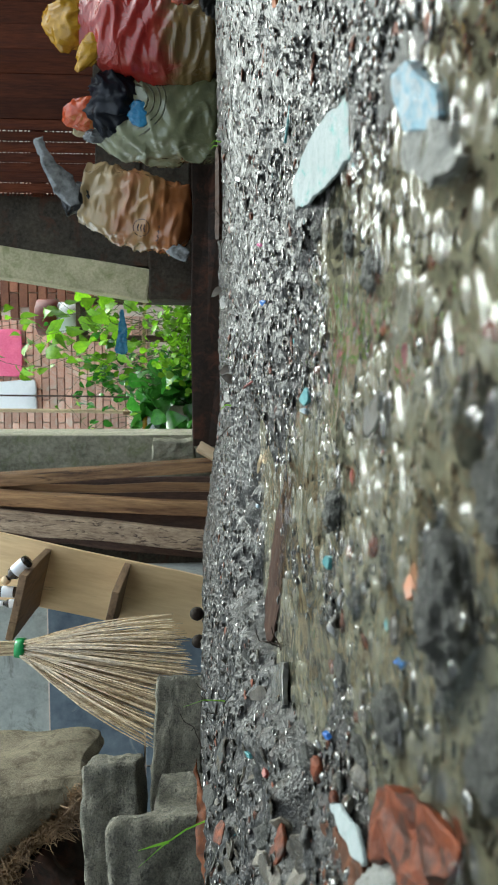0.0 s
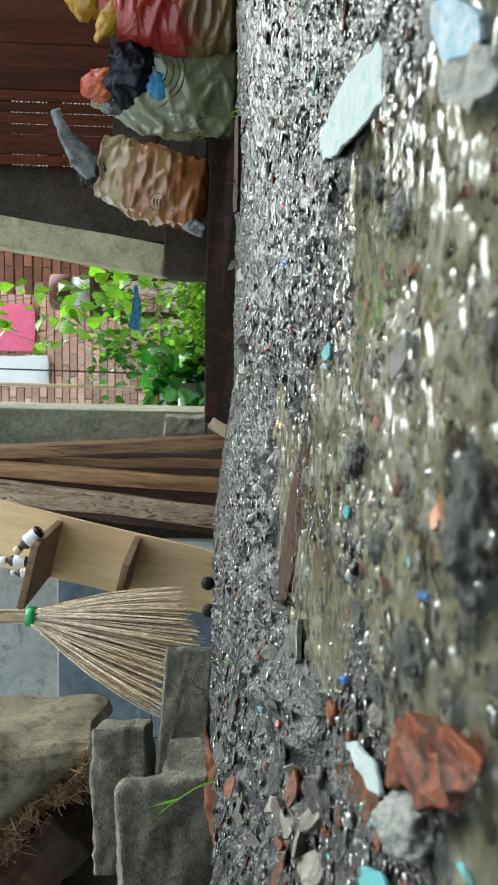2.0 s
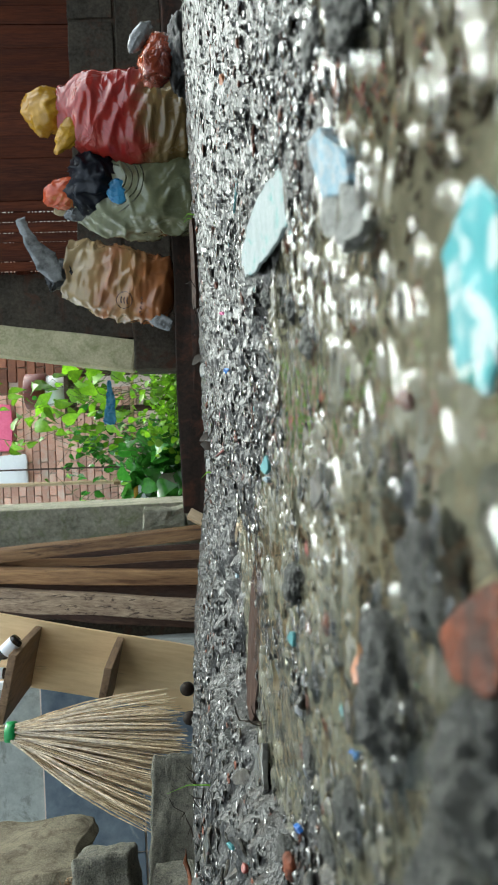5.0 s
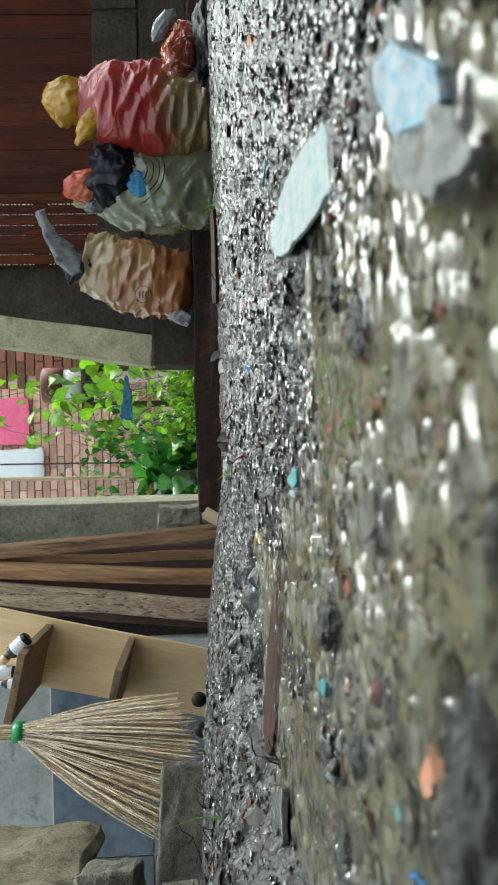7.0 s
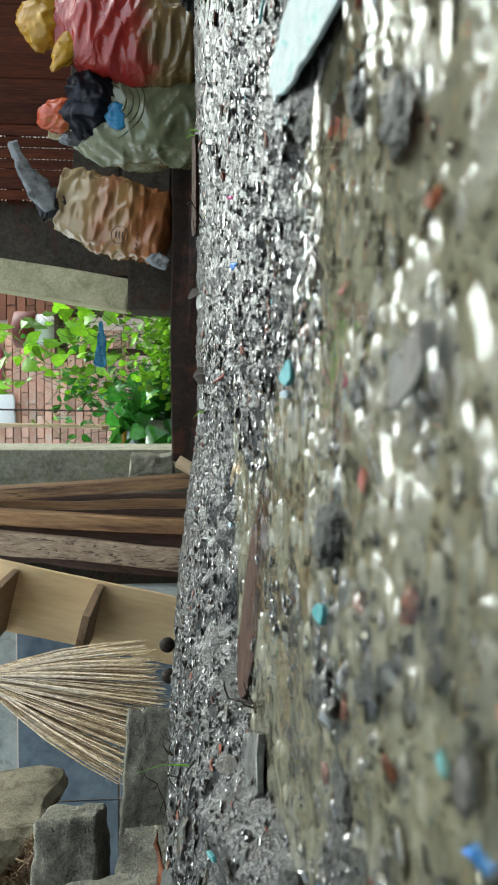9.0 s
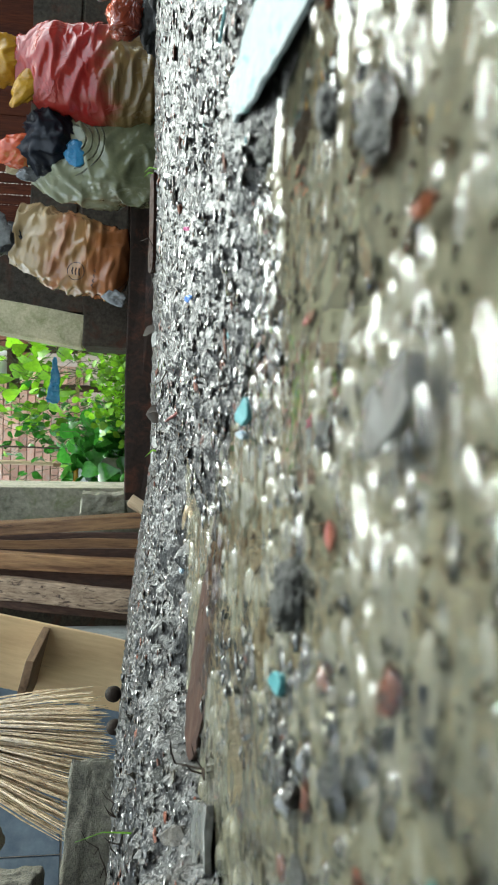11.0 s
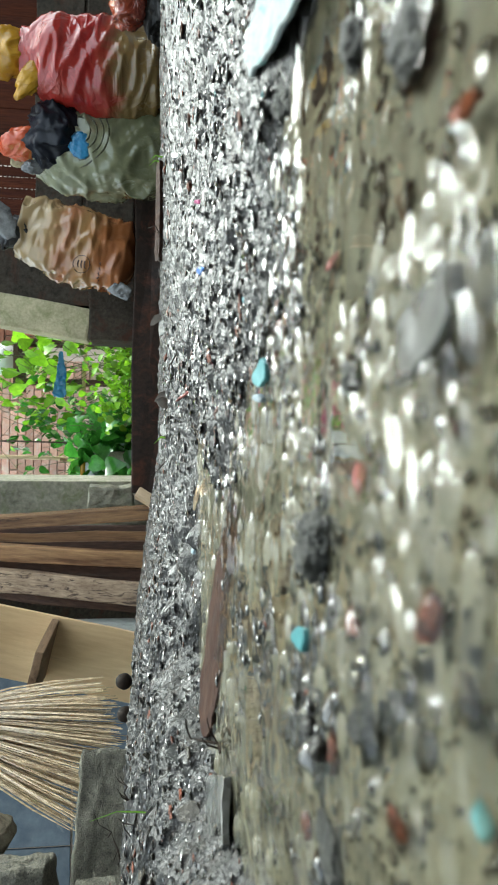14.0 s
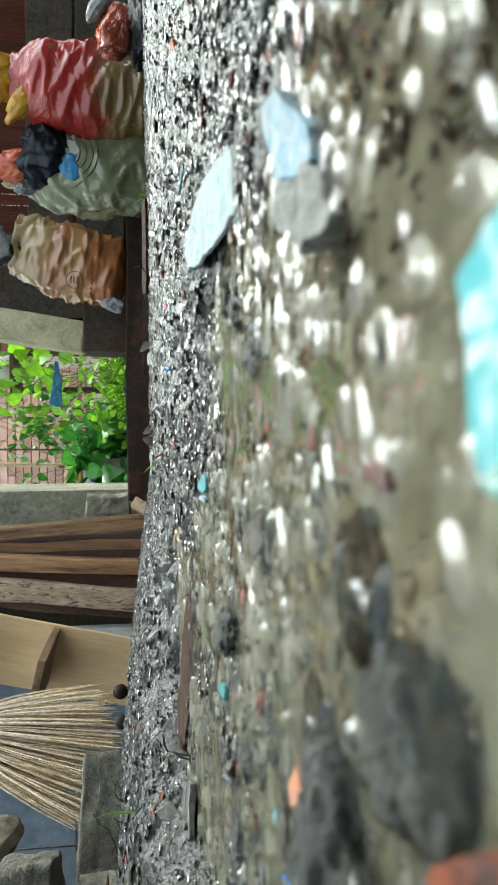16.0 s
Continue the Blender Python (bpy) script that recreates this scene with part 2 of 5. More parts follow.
PINK = plastic("pink_cloth", (0.75, 0.10, 0.22), (0.9, 0.2, 0.34), (0.6, 0.8), 60)
WHITE = plastic("white_cloth", (0.78, 0.8, 0.8), (0.86, 0.88, 0.88), (0.5, 0.7), 60)
MEDBOTTLE = plastic("white_bottle_label", (0.62, 0.64, 0.68), (0.78, 0.8, 0.84), (0.25, 0.4), 60, depth=0.0005)
AMBER = plastic("dark_amber_glass", (0.012, 0.008, 0.006), (0.03, 0.018, 0.012), (0.05, 0.12), 60, bump=0)


def stretched(nt, vec, by):
    n = nt.nodes.new("ShaderNodeMapping")
    n.inputs["Scale"].default_value = by
    nt.links.new(vec, n.inputs[0])
    return n.outputs[0]


def sack_film(name, layers, mist, rough=(0.12, 0.3), folds=(1, 1, 1)):
    """Stuffed plastic sack: bands of colour from the foot (0) to the neck (1), their edges wavy, with creases."""
    m, nt, p = nodes_of(name)
    tc = nt.nodes.new("ShaderNodeTexCoord")
    g = tc.outputs["Generated"]
    n1 = noise_tex(nt, g, 4.0, 4.0, 0.6, 0.5)
    n2 = noise_tex(nt, g, 16.0, 6.0, 0.65, 1.2)
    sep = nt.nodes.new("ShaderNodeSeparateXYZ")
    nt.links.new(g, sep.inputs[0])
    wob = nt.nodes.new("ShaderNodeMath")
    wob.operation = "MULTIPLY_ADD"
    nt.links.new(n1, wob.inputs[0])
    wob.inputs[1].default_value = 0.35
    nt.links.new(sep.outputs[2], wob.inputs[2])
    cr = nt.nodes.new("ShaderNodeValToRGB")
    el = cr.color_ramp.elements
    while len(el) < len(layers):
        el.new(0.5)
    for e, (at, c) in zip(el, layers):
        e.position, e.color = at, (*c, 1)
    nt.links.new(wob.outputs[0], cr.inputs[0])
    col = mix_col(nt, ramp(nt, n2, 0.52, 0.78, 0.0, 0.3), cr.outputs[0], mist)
    nt.links.new(col, p.inputs["Base Color"])
    nt.links.new(ramp(nt, n1, 0.3, 0.7, *rough), p.inputs["Roughness"])
    b = nt.nodes.new("ShaderNodeBump")
    b.inputs["Strength"].default_value, b.inputs["Distance"].default_value = 0.3, 0.05
    ridge = nt.nodes.new("ShaderNodeMath")
    ridge.operation = "PINGPONG"
    ridge.inputs[1].default_value = 0.09
    nt.links.new(noise_tex(nt, stretched(nt, g, folds), 3.2, 2.0, 0.5, 1.0), ridge.inputs[0])
    nt.links.new(ridge.outputs[0], b.inputs["Height"])
    p.inputs["Coat Weight"].default_value = 0.35
    p.inputs["Coat Roughness"].default_value = 0.1
    nt.links.new(b.outputs[0], p.inputs["Normal"])
    nt.links.new(b.outputs[0], p.inputs["Coat Normal"])
    return m


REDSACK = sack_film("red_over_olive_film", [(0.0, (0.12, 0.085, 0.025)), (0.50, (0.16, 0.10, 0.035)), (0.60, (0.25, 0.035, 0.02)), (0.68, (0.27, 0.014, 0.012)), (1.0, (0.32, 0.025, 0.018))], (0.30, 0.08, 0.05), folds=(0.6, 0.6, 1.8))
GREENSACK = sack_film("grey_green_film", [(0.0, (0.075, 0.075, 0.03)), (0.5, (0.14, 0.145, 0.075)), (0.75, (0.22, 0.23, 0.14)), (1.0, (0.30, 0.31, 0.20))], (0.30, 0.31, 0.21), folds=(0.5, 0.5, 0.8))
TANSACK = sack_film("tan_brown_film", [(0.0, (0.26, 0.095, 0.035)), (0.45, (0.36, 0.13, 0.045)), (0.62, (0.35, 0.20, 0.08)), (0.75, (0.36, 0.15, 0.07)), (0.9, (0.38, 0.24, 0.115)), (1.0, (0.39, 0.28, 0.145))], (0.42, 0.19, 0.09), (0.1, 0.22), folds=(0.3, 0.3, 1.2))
REDWRAP = sack_film("dark_red_wrapper", [(0.0, (0.02, 0.008, 0.006)), (0.5, (0.16, 0.022, 0.008)), (1.0, (0.34, 0.06, 0.02))], (0.03, 0.012, 0.01), (0.06, 0.2))

WATER, nt, p = nodes_of("shallow_muddy_water")
p.inputs["Base Color"].default_value = (0.60, 0.58, 0.47, 1)
p.inputs["Roughness"].default_value = 0.015
p.inputs["IOR"].default_value = 1.36
p.inputs["Transmission Weight"].default_value = 1.0
tc = nt.nodes.new("ShaderNodeTexCoord")
wb = nt.nodes.new("ShaderNodeBump")
wb.inputs["Strength"].default_value, wb.inputs["Distance"].default_value = 1.0, 0.0022
calm = ramp(nt, noise_tex(nt, tc.outputs["Object"], 22, 2.0, 0.5), 0.40, 0.58, 0.03, 1.0)
drops = noise_tex(nt, tc.outputs["Object"], 95, 1.0, 0.45, 0.6)
swell = nt.nodes.new("ShaderNodeMath")
swell.operation = "MULTIPLY"
nt.links.new(drops, swell.inputs[0])
nt.links.new(calm, swell.inputs[1])
nt.links.new(swell.outputs[0], wb.inputs["Height"])
nt.links.new(wb.outputs[0], p.inputs["Normal"])


# ---------------------------------------------------------------- builders
def thing(name, label, category, at=(0, 0, 0), rx=0, ry=0, rz=0, group="", kind="", bm=None, material=None, smooth=False):
    """A top-level thing: an Empty, or a mesh where bm is given."""
    data = None
    if bm is not None:
        data = bpy.data.meshes.new(name)
        if smooth:
            for f in bm.faces:
                f.smooth = True
        bm.to_mesh(data)
        bm.free()
        data.materials.append(material)
    ob = new(name, data)
    ob.matrix_world = pose(*at, rx, ry, rz)
    return tagged(ob, label, category, group, kind)


def part(name, bm, material, parent, label="", smooth=False, m=None):
    data = bpy.data.meshes.new(name)
    if smooth:
        for f in bm.faces:
            f.smooth = True
    bm.to_mesh(data)
    bm.free()
    data.materials.append(material)
    ob = new(name, data)
    ob.parent = parent
    if m is not None:
        ob.matrix_basis = m
    return tagged(ob, label)


def box(sx, sy, sz, at=(0, 0, 0), bevel=0.0, cuts=0, rough=0.0, freq=12.0, seed=0.0, turn=None, segs=2):
    """A box of that size about at, bevelled, cut finer and roughened by noise."""
    bm = bmesh.new()
    bmesh.ops.create_cube(bm, size=1, matrix=Matrix.Diagonal((sx, sy, sz, 1)))
    if bevel:
        bmesh.ops.bevel(bm, geom=list(bm.edges), offset=bevel, segments=segs, affect="EDGES", profile=0.6)
    if cuts:
        bmesh.ops.triangulate(bm, faces=[f for f in bm.faces if len(f.verts) > 4])
        bmesh.ops.subdivide_edges(bm, edges=list(bm.edges), cuts=cuts, use_grid_fill=True)
    if rough:
        for v in bm.verts:
            q = v.co * freq + Vector((seed, seed * 1.7, -seed))
            v.co += rough * Vector(noise.turbulence_vector(q, 3, False))
    bmesh.ops.transform(bm, matrix=Matrix.Translation(at) @ (turn or Matrix()), verts=list(bm.verts))
    return bm


def lump(r, squash=(1, 1, 1), amp=0.25, freq=1.4, seed=0.0, sub=3, facet=0.0):
    """An uneven stone about the origin."""
    bm = bmesh.new()
    bmesh.ops.create_icosphere(bm, subdivisions=sub, radius=1)
    for v in bm.verts:
        d = v.co.normalized()
        q = d * freq + Vector((seed, seed * 2.3, seed * 0.7))
        k = 1 + amp * (noise.fractal(q, 1.0, 2.0, 3) + facet * noise.fractal(q * 4.5, 0.7, 2.0, 4))
        v.co = Vector((d.x * squash[0], d.y * squash[1], d.z * squash[2])) * r * k
    return bm


def tube(pts, radii, sides=6, cap=True):
    """A tapered tube along points."""
    bm = bmesh.new()
    tube_into(bm, pts, radii, sides, cap)
    return bm


def tube_into(bm, pts, radii, sides=6, cap=True):
    pts = [Vector(q) for q in pts]
    rings = []
    for i, q in enumerate(pts):
        d = (pts[min(i + 1, len(pts) - 1)] - pts[max(i - 1, 0)]).normalized()
        a = d.orthogonal().normalized()
        b = d.cross(a)
        r = radii[i] if isinstance(radii, (list, tuple)) else radii
        rings.append([bm.verts.new(q + r * (a * math.cos(2 * math.pi * k / sides) + b * math.sin(2 * math.pi * k / sides))) for k in range(sides)])
    for r0, r1 in zip(rings, rings[1:]):
        for k in range(sides):
            bm.faces.new((r0[k], r0[(k + 1) % sides], r1[(k + 1) % sides], r1[k]))
    if cap:
        bm.faces.new(rings[0][::-1])
        bm.faces.new(rings[-1])


def lathe(profile, sides=24):
    """A turned shape from (radius, height) pairs."""
    bm = bmesh.new()
    rings = [[bm.verts.new((r * math.cos(2 * math.pi * k / sides), r * math.sin(2 * math.pi * k / sides), z)) for k in range(sides)] for r, z in profile]
    for r0, r1 in zip(rings, rings[1:]):
        for k in range(sides):
            bm.faces.new((r0[k], r0[(k + 1) % sides], r1[(k + 1) % sides], r1[k]))
    bm.faces.new(rings[0][::-1])
    bm.faces.new(rings[-1])
    return bm


def shard(outline, thick, rough=0.0, seed=0.0, bevel=0.0003, dome=0.0):
    """A broken flat piece: an outline in its own plane, with thickness and worn edges."""
    bm = bmesh.new()
    size = max(math.hypot(x, y) for x, y in outline)
    fine = []
    for (ax, ay), (bx, by) in zip(outline, outline[1:] + outline[:1]):
        for u in (0.12, 0.37, 0.63, 0.88):
            q = Vector((ax + (bx - ax) * u, ay + (by - ay) * u, seed))
            w = noise.noise_vector(q * (5.0 / size)) * size * 0.022 + noise.noise_vector(q * (17.0 / size)) * size * 0.045
            fine.append((q.x + w.x, q.y + w.y))
    lo = [bm.verts.new((x, y, 0)) for x, y in fine]
    f = bm.faces.new(lo)
    up = bmesh.ops.extrude_face_region(bm, geom=[f])
    bmesh.ops.translate(bm, vec=(0, 0, thick), verts=[v for v in up["geom"] if isinstance(v, bmesh.types.BMVert)])
    bmesh.ops.recalc_face_normals(bm, faces=list(bm.faces))
    if bevel:
        bmesh.ops.bevel(bm, geom=list(bm.edges), offset=bevel, segments=1, affect="EDGES")
    bmesh.ops.triangulate(bm, faces=list(bm.faces))
    for limit in (0.6, 0.4, 0.28, 0.2, 0.14):
        longest = [e for e in bm.edges if e.calc_length() > limit * size]
        if longest:
            bmesh.ops.subdivide_edges(bm, edges=longest, cuts=1)
            bmesh.ops.triangulate(bm, faces=[f for f in bm.faces if len(f.verts) > 3])
    for v in bm.verts:
        v.co += rough * Vector(noise.turbulence_vector(v.co * 90 + Vector((seed, seed, seed)), 2, False))
        v.co.z += dome * (v.co.x ** 2 + v.co.y ** 2)
    return bm


def ragged(rx, ry, n, rnd, wild=0.3):
    return [((1 + rnd.uniform(-wild, wild)) * rx * math.cos(a), (1 + rnd.uniform(-wild, wild)) * ry * math.sin(a))
            for a in (2 * math.pi * (k + rnd.uniform(-0.3, 0.3)) / n for k in range(n))]


# ---------------------------------------------------------------- ground
def smooth01(v):
    v = np.clip(v, 0, 1)
    return v * v * (3 - 2 * v)


def value_noise(x, y, seed):
    xi, yi = np.floor(x), np.floor(y)
    fx, fy = x - xi, y - yi
    fx, fy = fx * fx * (3 - 2 * fx), fy * fy * (3 - 2 * fy)

    def rnd(a, b):
        s = np.sin(a * 127.1 + b * 311.7 + seed * 74.7) * 43758.5453
        return s - np.floor(s)
    return (rnd(xi, yi) * (1 - fx) + rnd(xi + 1, yi) * fx) * (1 - fy) + (rnd(xi, yi + 1) * (1 - fx) + rnd(xi + 1, yi + 1) * fx) * fy


def water_z(y):
    """Height of the water, which stands a little higher on the far side of the grit."""
    return -0.0118 + 0.0045 * smooth01((np.asarray(y, float) - 0.27) / 0.2)


def pond(x, y):
    """1 where the far arm of the puddle lies, 0 outside, with a winding shore."""
    x, y = np.asarray(x, float), np.asarray(y, float)
    w = 0.05 * (value_noise(x * 17 + 9, y * 17, 41) - 0.5) + 0.02 * (value_noise(x * 55, y * 55, 42) - 0.5)
    return smooth01((x + 0.205 + w) / 0.03) * smooth01((0.005 + w - x) / 0.05) * smooth01((y - 0.27 + w) / 0.06) * smooth01((0.66 + 1.5 * w - y) / 0.05)


def level(x, y):
    """The mud's height without its relief: low by the puddle, a bank on one side, falling off before the ledge."""
    x, y = np.asarray(x, float), np.asarray(y, float)
    z = -0.013 + 0.008 * smooth01((y - 0.10) / 0.25) + 0.006 * smooth01((y - 0.35) / 0.5)
    z = z - 0.009 * smooth01((0.125 - np.abs(x + 0.04)) / 0.05) * (1 - smooth01((y - 0.29) / 0.16)) * smooth01((y + 0.12) / 0.12)
    z = z - 0.006 * np.exp(-((x - 0.085) ** 2 + (y - 0.29) ** 2) / 0.0022)
    z = z - 0.011 * np.exp(-((x - 0.061) / 0.008) ** 2 - ((y - 0.298) / 0.028) ** 2)
    z = z + 0.13 * np.minimum(np.maximum(0, -x - 0.06 - 0.045 * (1 - smooth01((y - 0.36) / 0.2))), 0.27)
    z = z + 0.006 * smooth01((x - 0.25) / 0.5)
    m = pond(x, y)
    z = z * (1 - m) + m * (water_z(y) - 0.0045 + 0.005 * (value_noise(x * 40, y * 40, 43) - 0.5))
    z = z + 0.007 * (value_noise(x * 22 + 5, y * 15, 31) - 0.5) * smooth01((0.04 - x) / 0.03) * smooth01((y - 0.24) / 0.08) * smooth01((0.62 - y) / 0.1)
    return z - 0.045 * smooth01((y - 1.6) / 0.6) - 0.06 * smooth01((-x - 0.5) / 0.25) - 0.015 * smooth01((-0.1 - y) / 0.5)


def relief(x, y):
    """Clods, crumbs and grit of the mud surface."""
    x, y = np.asarray(x, float), np.asarray(y, float)
    u, v = x * 0.8 + y * 0.6, y * 0.8 - x * 0.6
    h = 0.004 * (value_noise(u * 14, v * 14, 1) - 0.5)
    h = h + 0.0045 * (value_noise(u * 34, v * 34, 2) - 0.5)
    grit = smooth01((y - 0.22) / 0.2) * 0.75 + 0.25
    for k, (f, a) in enumerate(((58, 0.0042), (105, 0.0050), (190, 0.0042), (340, 0.0028))):
        n = value_noise(x * f * 0.45 + 0.35 * np.sin(v * f * 0.7), y * f * 1.1, 3 + k)
        h = h + grit * a * (0.75 * (1 - np.abs(2 * n - 1)) + 0.25 * smooth01((n - 0.4) / 0.2) - 0.5)
    far = smooth01((np.hypot(x, y - 0.6) - 1.8) / 1.2)
    return h * (1 - 0.6 * far) * (1 + 0.1 * smooth01((y - 0.36) / 0.1)) * (1 - 0.72 * pond(x, y))


def gz(x, y):
    return float(level(x, y) + relief(x, y))


def span(*cuts):
    out = []
    for a, b, step in cuts:
        out.append(np.arange(a, b - step * 0.5, step))
    return np.concatenate(out + [[cuts[-1][1]]])


xs = span((-80, -4, 8.0), (-4, -1.6, 0.2), (-1.6, -0.6, 0.014), (-0.6, -0.34, 0.003), (-0.34, 0.2, 0.0015), (0.2, 0.65, 0.003), (0.65, 1.6, 0.014), (1.6, 4, 0.2), (4, 80, 8.0))
ys = span((-80, -3, 7.0), (-3, -0.4, 0.13), (-0.4, 0.04, 0.02), (0.04, 0.2, 0.002), (0.2, 0.6, 0.0013), (0.6, 0.86, 0.0016), (0.86, 1.1, 0.003), (1.1, 2.3, 0.006), (2.3, 6, 0.1), (6, 90, 7.0))
gx, gy = np.meshgrid(xs, ys)
gzz = level(gx, gy) + relief(gx, gy)
nx, ny = len(xs), len(ys)
ground_mesh = bpy.data.meshes.new("ground")
ground_mesh.vertices.add(nx * ny)
ground_mesh.vertices.foreach_set("co", np.stack([gx, gy, gzz], -1).astype(np.float32).ravel())
ix = np.arange((nx - 1) * (ny - 1))
corner = (ix // (nx - 1)) * nx + ix % (nx - 1)
quads = np.stack([corner, corner + 1, corner + nx + 1, corner + nx], -1)
ground_mesh.loops.add(quads.size)
ground_mesh.loops.foreach_set("vertex_index", quads.ravel())
ground_mesh.polygons.add(len(quads))
ground_mesh.polygons.foreach_set("loop_start", np.arange(0, quads.size, 4))
ground_mesh.polygons.foreach_set("use_smooth", np.ones(len(quads), bool))
ground_mesh.materials.append(MUD)
ground_mesh.materials.append(SILT)
mid = gzz.ravel()[quads].mean(1) + 0.0015 * np.sin(400 * gx.ravel()[corner]) * np.sin(370 * gy.ravel()[corner])
shore = water_z(gy.ravel()[corner]) - 0.0015
ground_mesh.polygons.foreach_set("material_index", ((mid < shore) & (np.abs(gx.ravel()[corner]) < 0.3) & (gy.ravel()[corner] < 0.74) & (gy.ravel()[corner] > 0.0)).astype(np.int32))
ground_mesh.update(calc_edges=True)
tagged(new("ground", ground_mesh), "wet brown-grey mud yard strewn with grit", "ground", kind="structure")

def film_bulges(seed, n, x0, x1, y0, y1, step):
    """A still water sheet with smooth bulges where its skin climbs over drowned grit."""
    rnd = np.random.RandomState(seed)
    wx, wy = np.arange(x0, x1, step), np.arange(y0, y1, step)
    gx_, gy_ = np.meshgrid(wx, wy)
    h = np.zeros_like(gx_)
    for _ in range(n):
        cx, cy = rnd.uniform(x0, x1), y0 + (y1 - y0) * rnd.uniform(0, 1) ** 1.7
        if value_noise(np.array(cx * 30 + 3.3), np.array(cy * 30), 21) < 0.36:
            continue
        dense = 0.15 if pond(cx, cy) > 0.6 or cy < 0.17 else (1.0 if abs(cx) < 0.08 and cy > 0.21 else 0.28)
        if rnd.rand() > dense:
            continue
        rx_, ry_ = rnd.uniform(0.0018, 0.0062) * (1 if rnd.rand() < 0.8 else 1.6), rnd.uniform(0.0010, 0.0023)
        top = min(rx_, ry_) * rnd.uniform(0.45, 0.9)
        t_ = rnd.normal(0, 0.35)
        i0, i1 = np.searchsorted(wx, (cx - 1.6 * rx_, cx + 1.6 * rx_))
        j0, j1 = np.searchsorted(wy, (cy - 1.6 * rx_, cy + 1.6 * rx_))
        dx, dy = gx_[j0:j1, i0:i1] - cx, gy_[j0:j1, i0:i1] - cy
        q = ((dx * math.cos(t_) + dy * math.sin(t_)) / rx_) ** 2 + ((dy * math.cos(t_) - dx * math.sin(t_)) / ry_) ** 2
        dome = top * smooth01((1.5 - q) * 0.8)
        h[j0:j1, i0:i1] = np.maximum(h[j0:j1, i0:i1], dome)
    nx_, ny_ = len(wx), len(wy)
    me = bpy.data.meshes.new("water")
    me.vertices.add(nx_ * ny_)
    me.vertices.foreach_set("co", np.stack([gx_, gy_, water_z(gy_) + h], -1).astype(np.float32).ravel())
    k = np.arange((nx_ - 1) * (ny_ - 1))
    c = (k // (nx_ - 1)) * nx_ + k % (nx_ - 1)
    qd = np.stack([c, c + 1, c + nx_ + 1, c + nx_], -1)
    me.loops.add(qd.size)
    me.loops.foreach_set("vertex_index", qd.ravel())
    me.polygons.add(len(qd))
    me.polygons.foreach_set("loop_start", np.arange(0, qd.size, 4))
    me.polygons.foreach_set("use_smooth", np.ones(len(qd), bool))
    me.materials.append(WATER)
    me.update(calc_edges=True)
    ob = tagged(new("water", me), "shallow rainwater puddle over brown mud", "puddle", kind="structure")
    ob.visible_shadow = False
    return ob


film_bulges(3, 13000, -0.26, 0.22, 0.04, 0.72, 0.0009)
from mathutils.bvhtree import BVHTree

# ---------------------------------------------------------------- masonry, roof and unseen yard walls
def wall_box(name, label, x0, x1, y0, y1, z0, z1, material, category="wall", rough=0.006, cuts=5):
    bm = box(x1 - x0, y1 - y0, z1 - z0, ((x0 + x1) / 2, (y0 + y1) / 2, (z0 + z1) / 2), bevel=0.006, cuts=cuts, rough=rough, freq=9, seed=x0)
    return thing(name, label, category, kind="structure", bm=bm, material=material)


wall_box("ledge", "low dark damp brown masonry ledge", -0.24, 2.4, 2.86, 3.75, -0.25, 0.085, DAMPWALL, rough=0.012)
wall_box("wall_pillar", "mossy grey-green concrete pillar beside the opening", -0.48, -0.215, 3.2, 3.55, -0.2, 2.1, OLDWALL, "pillar")
wall_box("wall_right", "dark masonry wall behind the sacks", 0.50, 0.80, 3.35, 3.6, 0.07, 2.1, DARKWALL)
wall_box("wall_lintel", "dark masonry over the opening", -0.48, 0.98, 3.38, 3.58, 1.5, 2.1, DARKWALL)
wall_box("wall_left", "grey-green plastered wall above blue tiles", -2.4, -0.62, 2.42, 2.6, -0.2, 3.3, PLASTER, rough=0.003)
wall_box("wall_mid", "dark masonry wall behind the timbers", -0.8, -0.44, 2.95, 3.1, -0.2, 2.1, DARKWALL)
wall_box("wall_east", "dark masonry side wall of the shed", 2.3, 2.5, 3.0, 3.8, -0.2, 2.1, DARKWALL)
wall_box("wall_west", "grey plastered side wall", -2.6, -2.4, -0.6, 2.6, -0.2, 3.3, PLASTER)
# Unseen walls added round the yard; the rear one blocks low sky light.
wall_box("wall_yard", "unseen dark wall added to close the yard", -4.8, 4.9, -2.4, -2.2, -0.2, 2.2, DARKWALL)
wall_box("wall_yard_left", "unseen dark wall added to close the yard", -4.8, -4.6, -2.2, 2.6, -0.2, 1.4, DARKWALL)
wall_box("wall_yard_right", "unseen dark wall added to close the yard", 4.7, 4.9, -2.2, 3.4, -0.2, 1.4, DARKWALL)
# Unseen roof; its height and front edge set how much sky gets in.
wall_box("ceiling", "unseen dark tin roof placed to shade the shed", -2.6, 2.7, 2.75, 3.46, 2.1, 2.16, ROOFTIN, "roof", 0.0, 2)

# concrete block footing and red boards behind the sacks
boards = thing("board_wall", "dark red-stained upright board wall with bright gaps", "wall", (0, 3.3, 0), kind="structure")
rb = random.Random(4)
x = 0.79
while x < 2.3:
    w = rb.uniform(0.036, 0.044) if x < 1.06 else rb.uniform(0.08, 0.1)
    b = part("board", box(w, 0.008, 1.62, (x + w / 2, rb.uniform(-0.003, 0.003), 1.285), 0.002, 1, 0.001, 6, x), REDBOARD, boards)
    x += w + (rb.choice((0.0015, 0.004, 0.0055)) if x < 1.06 else 0.0008)
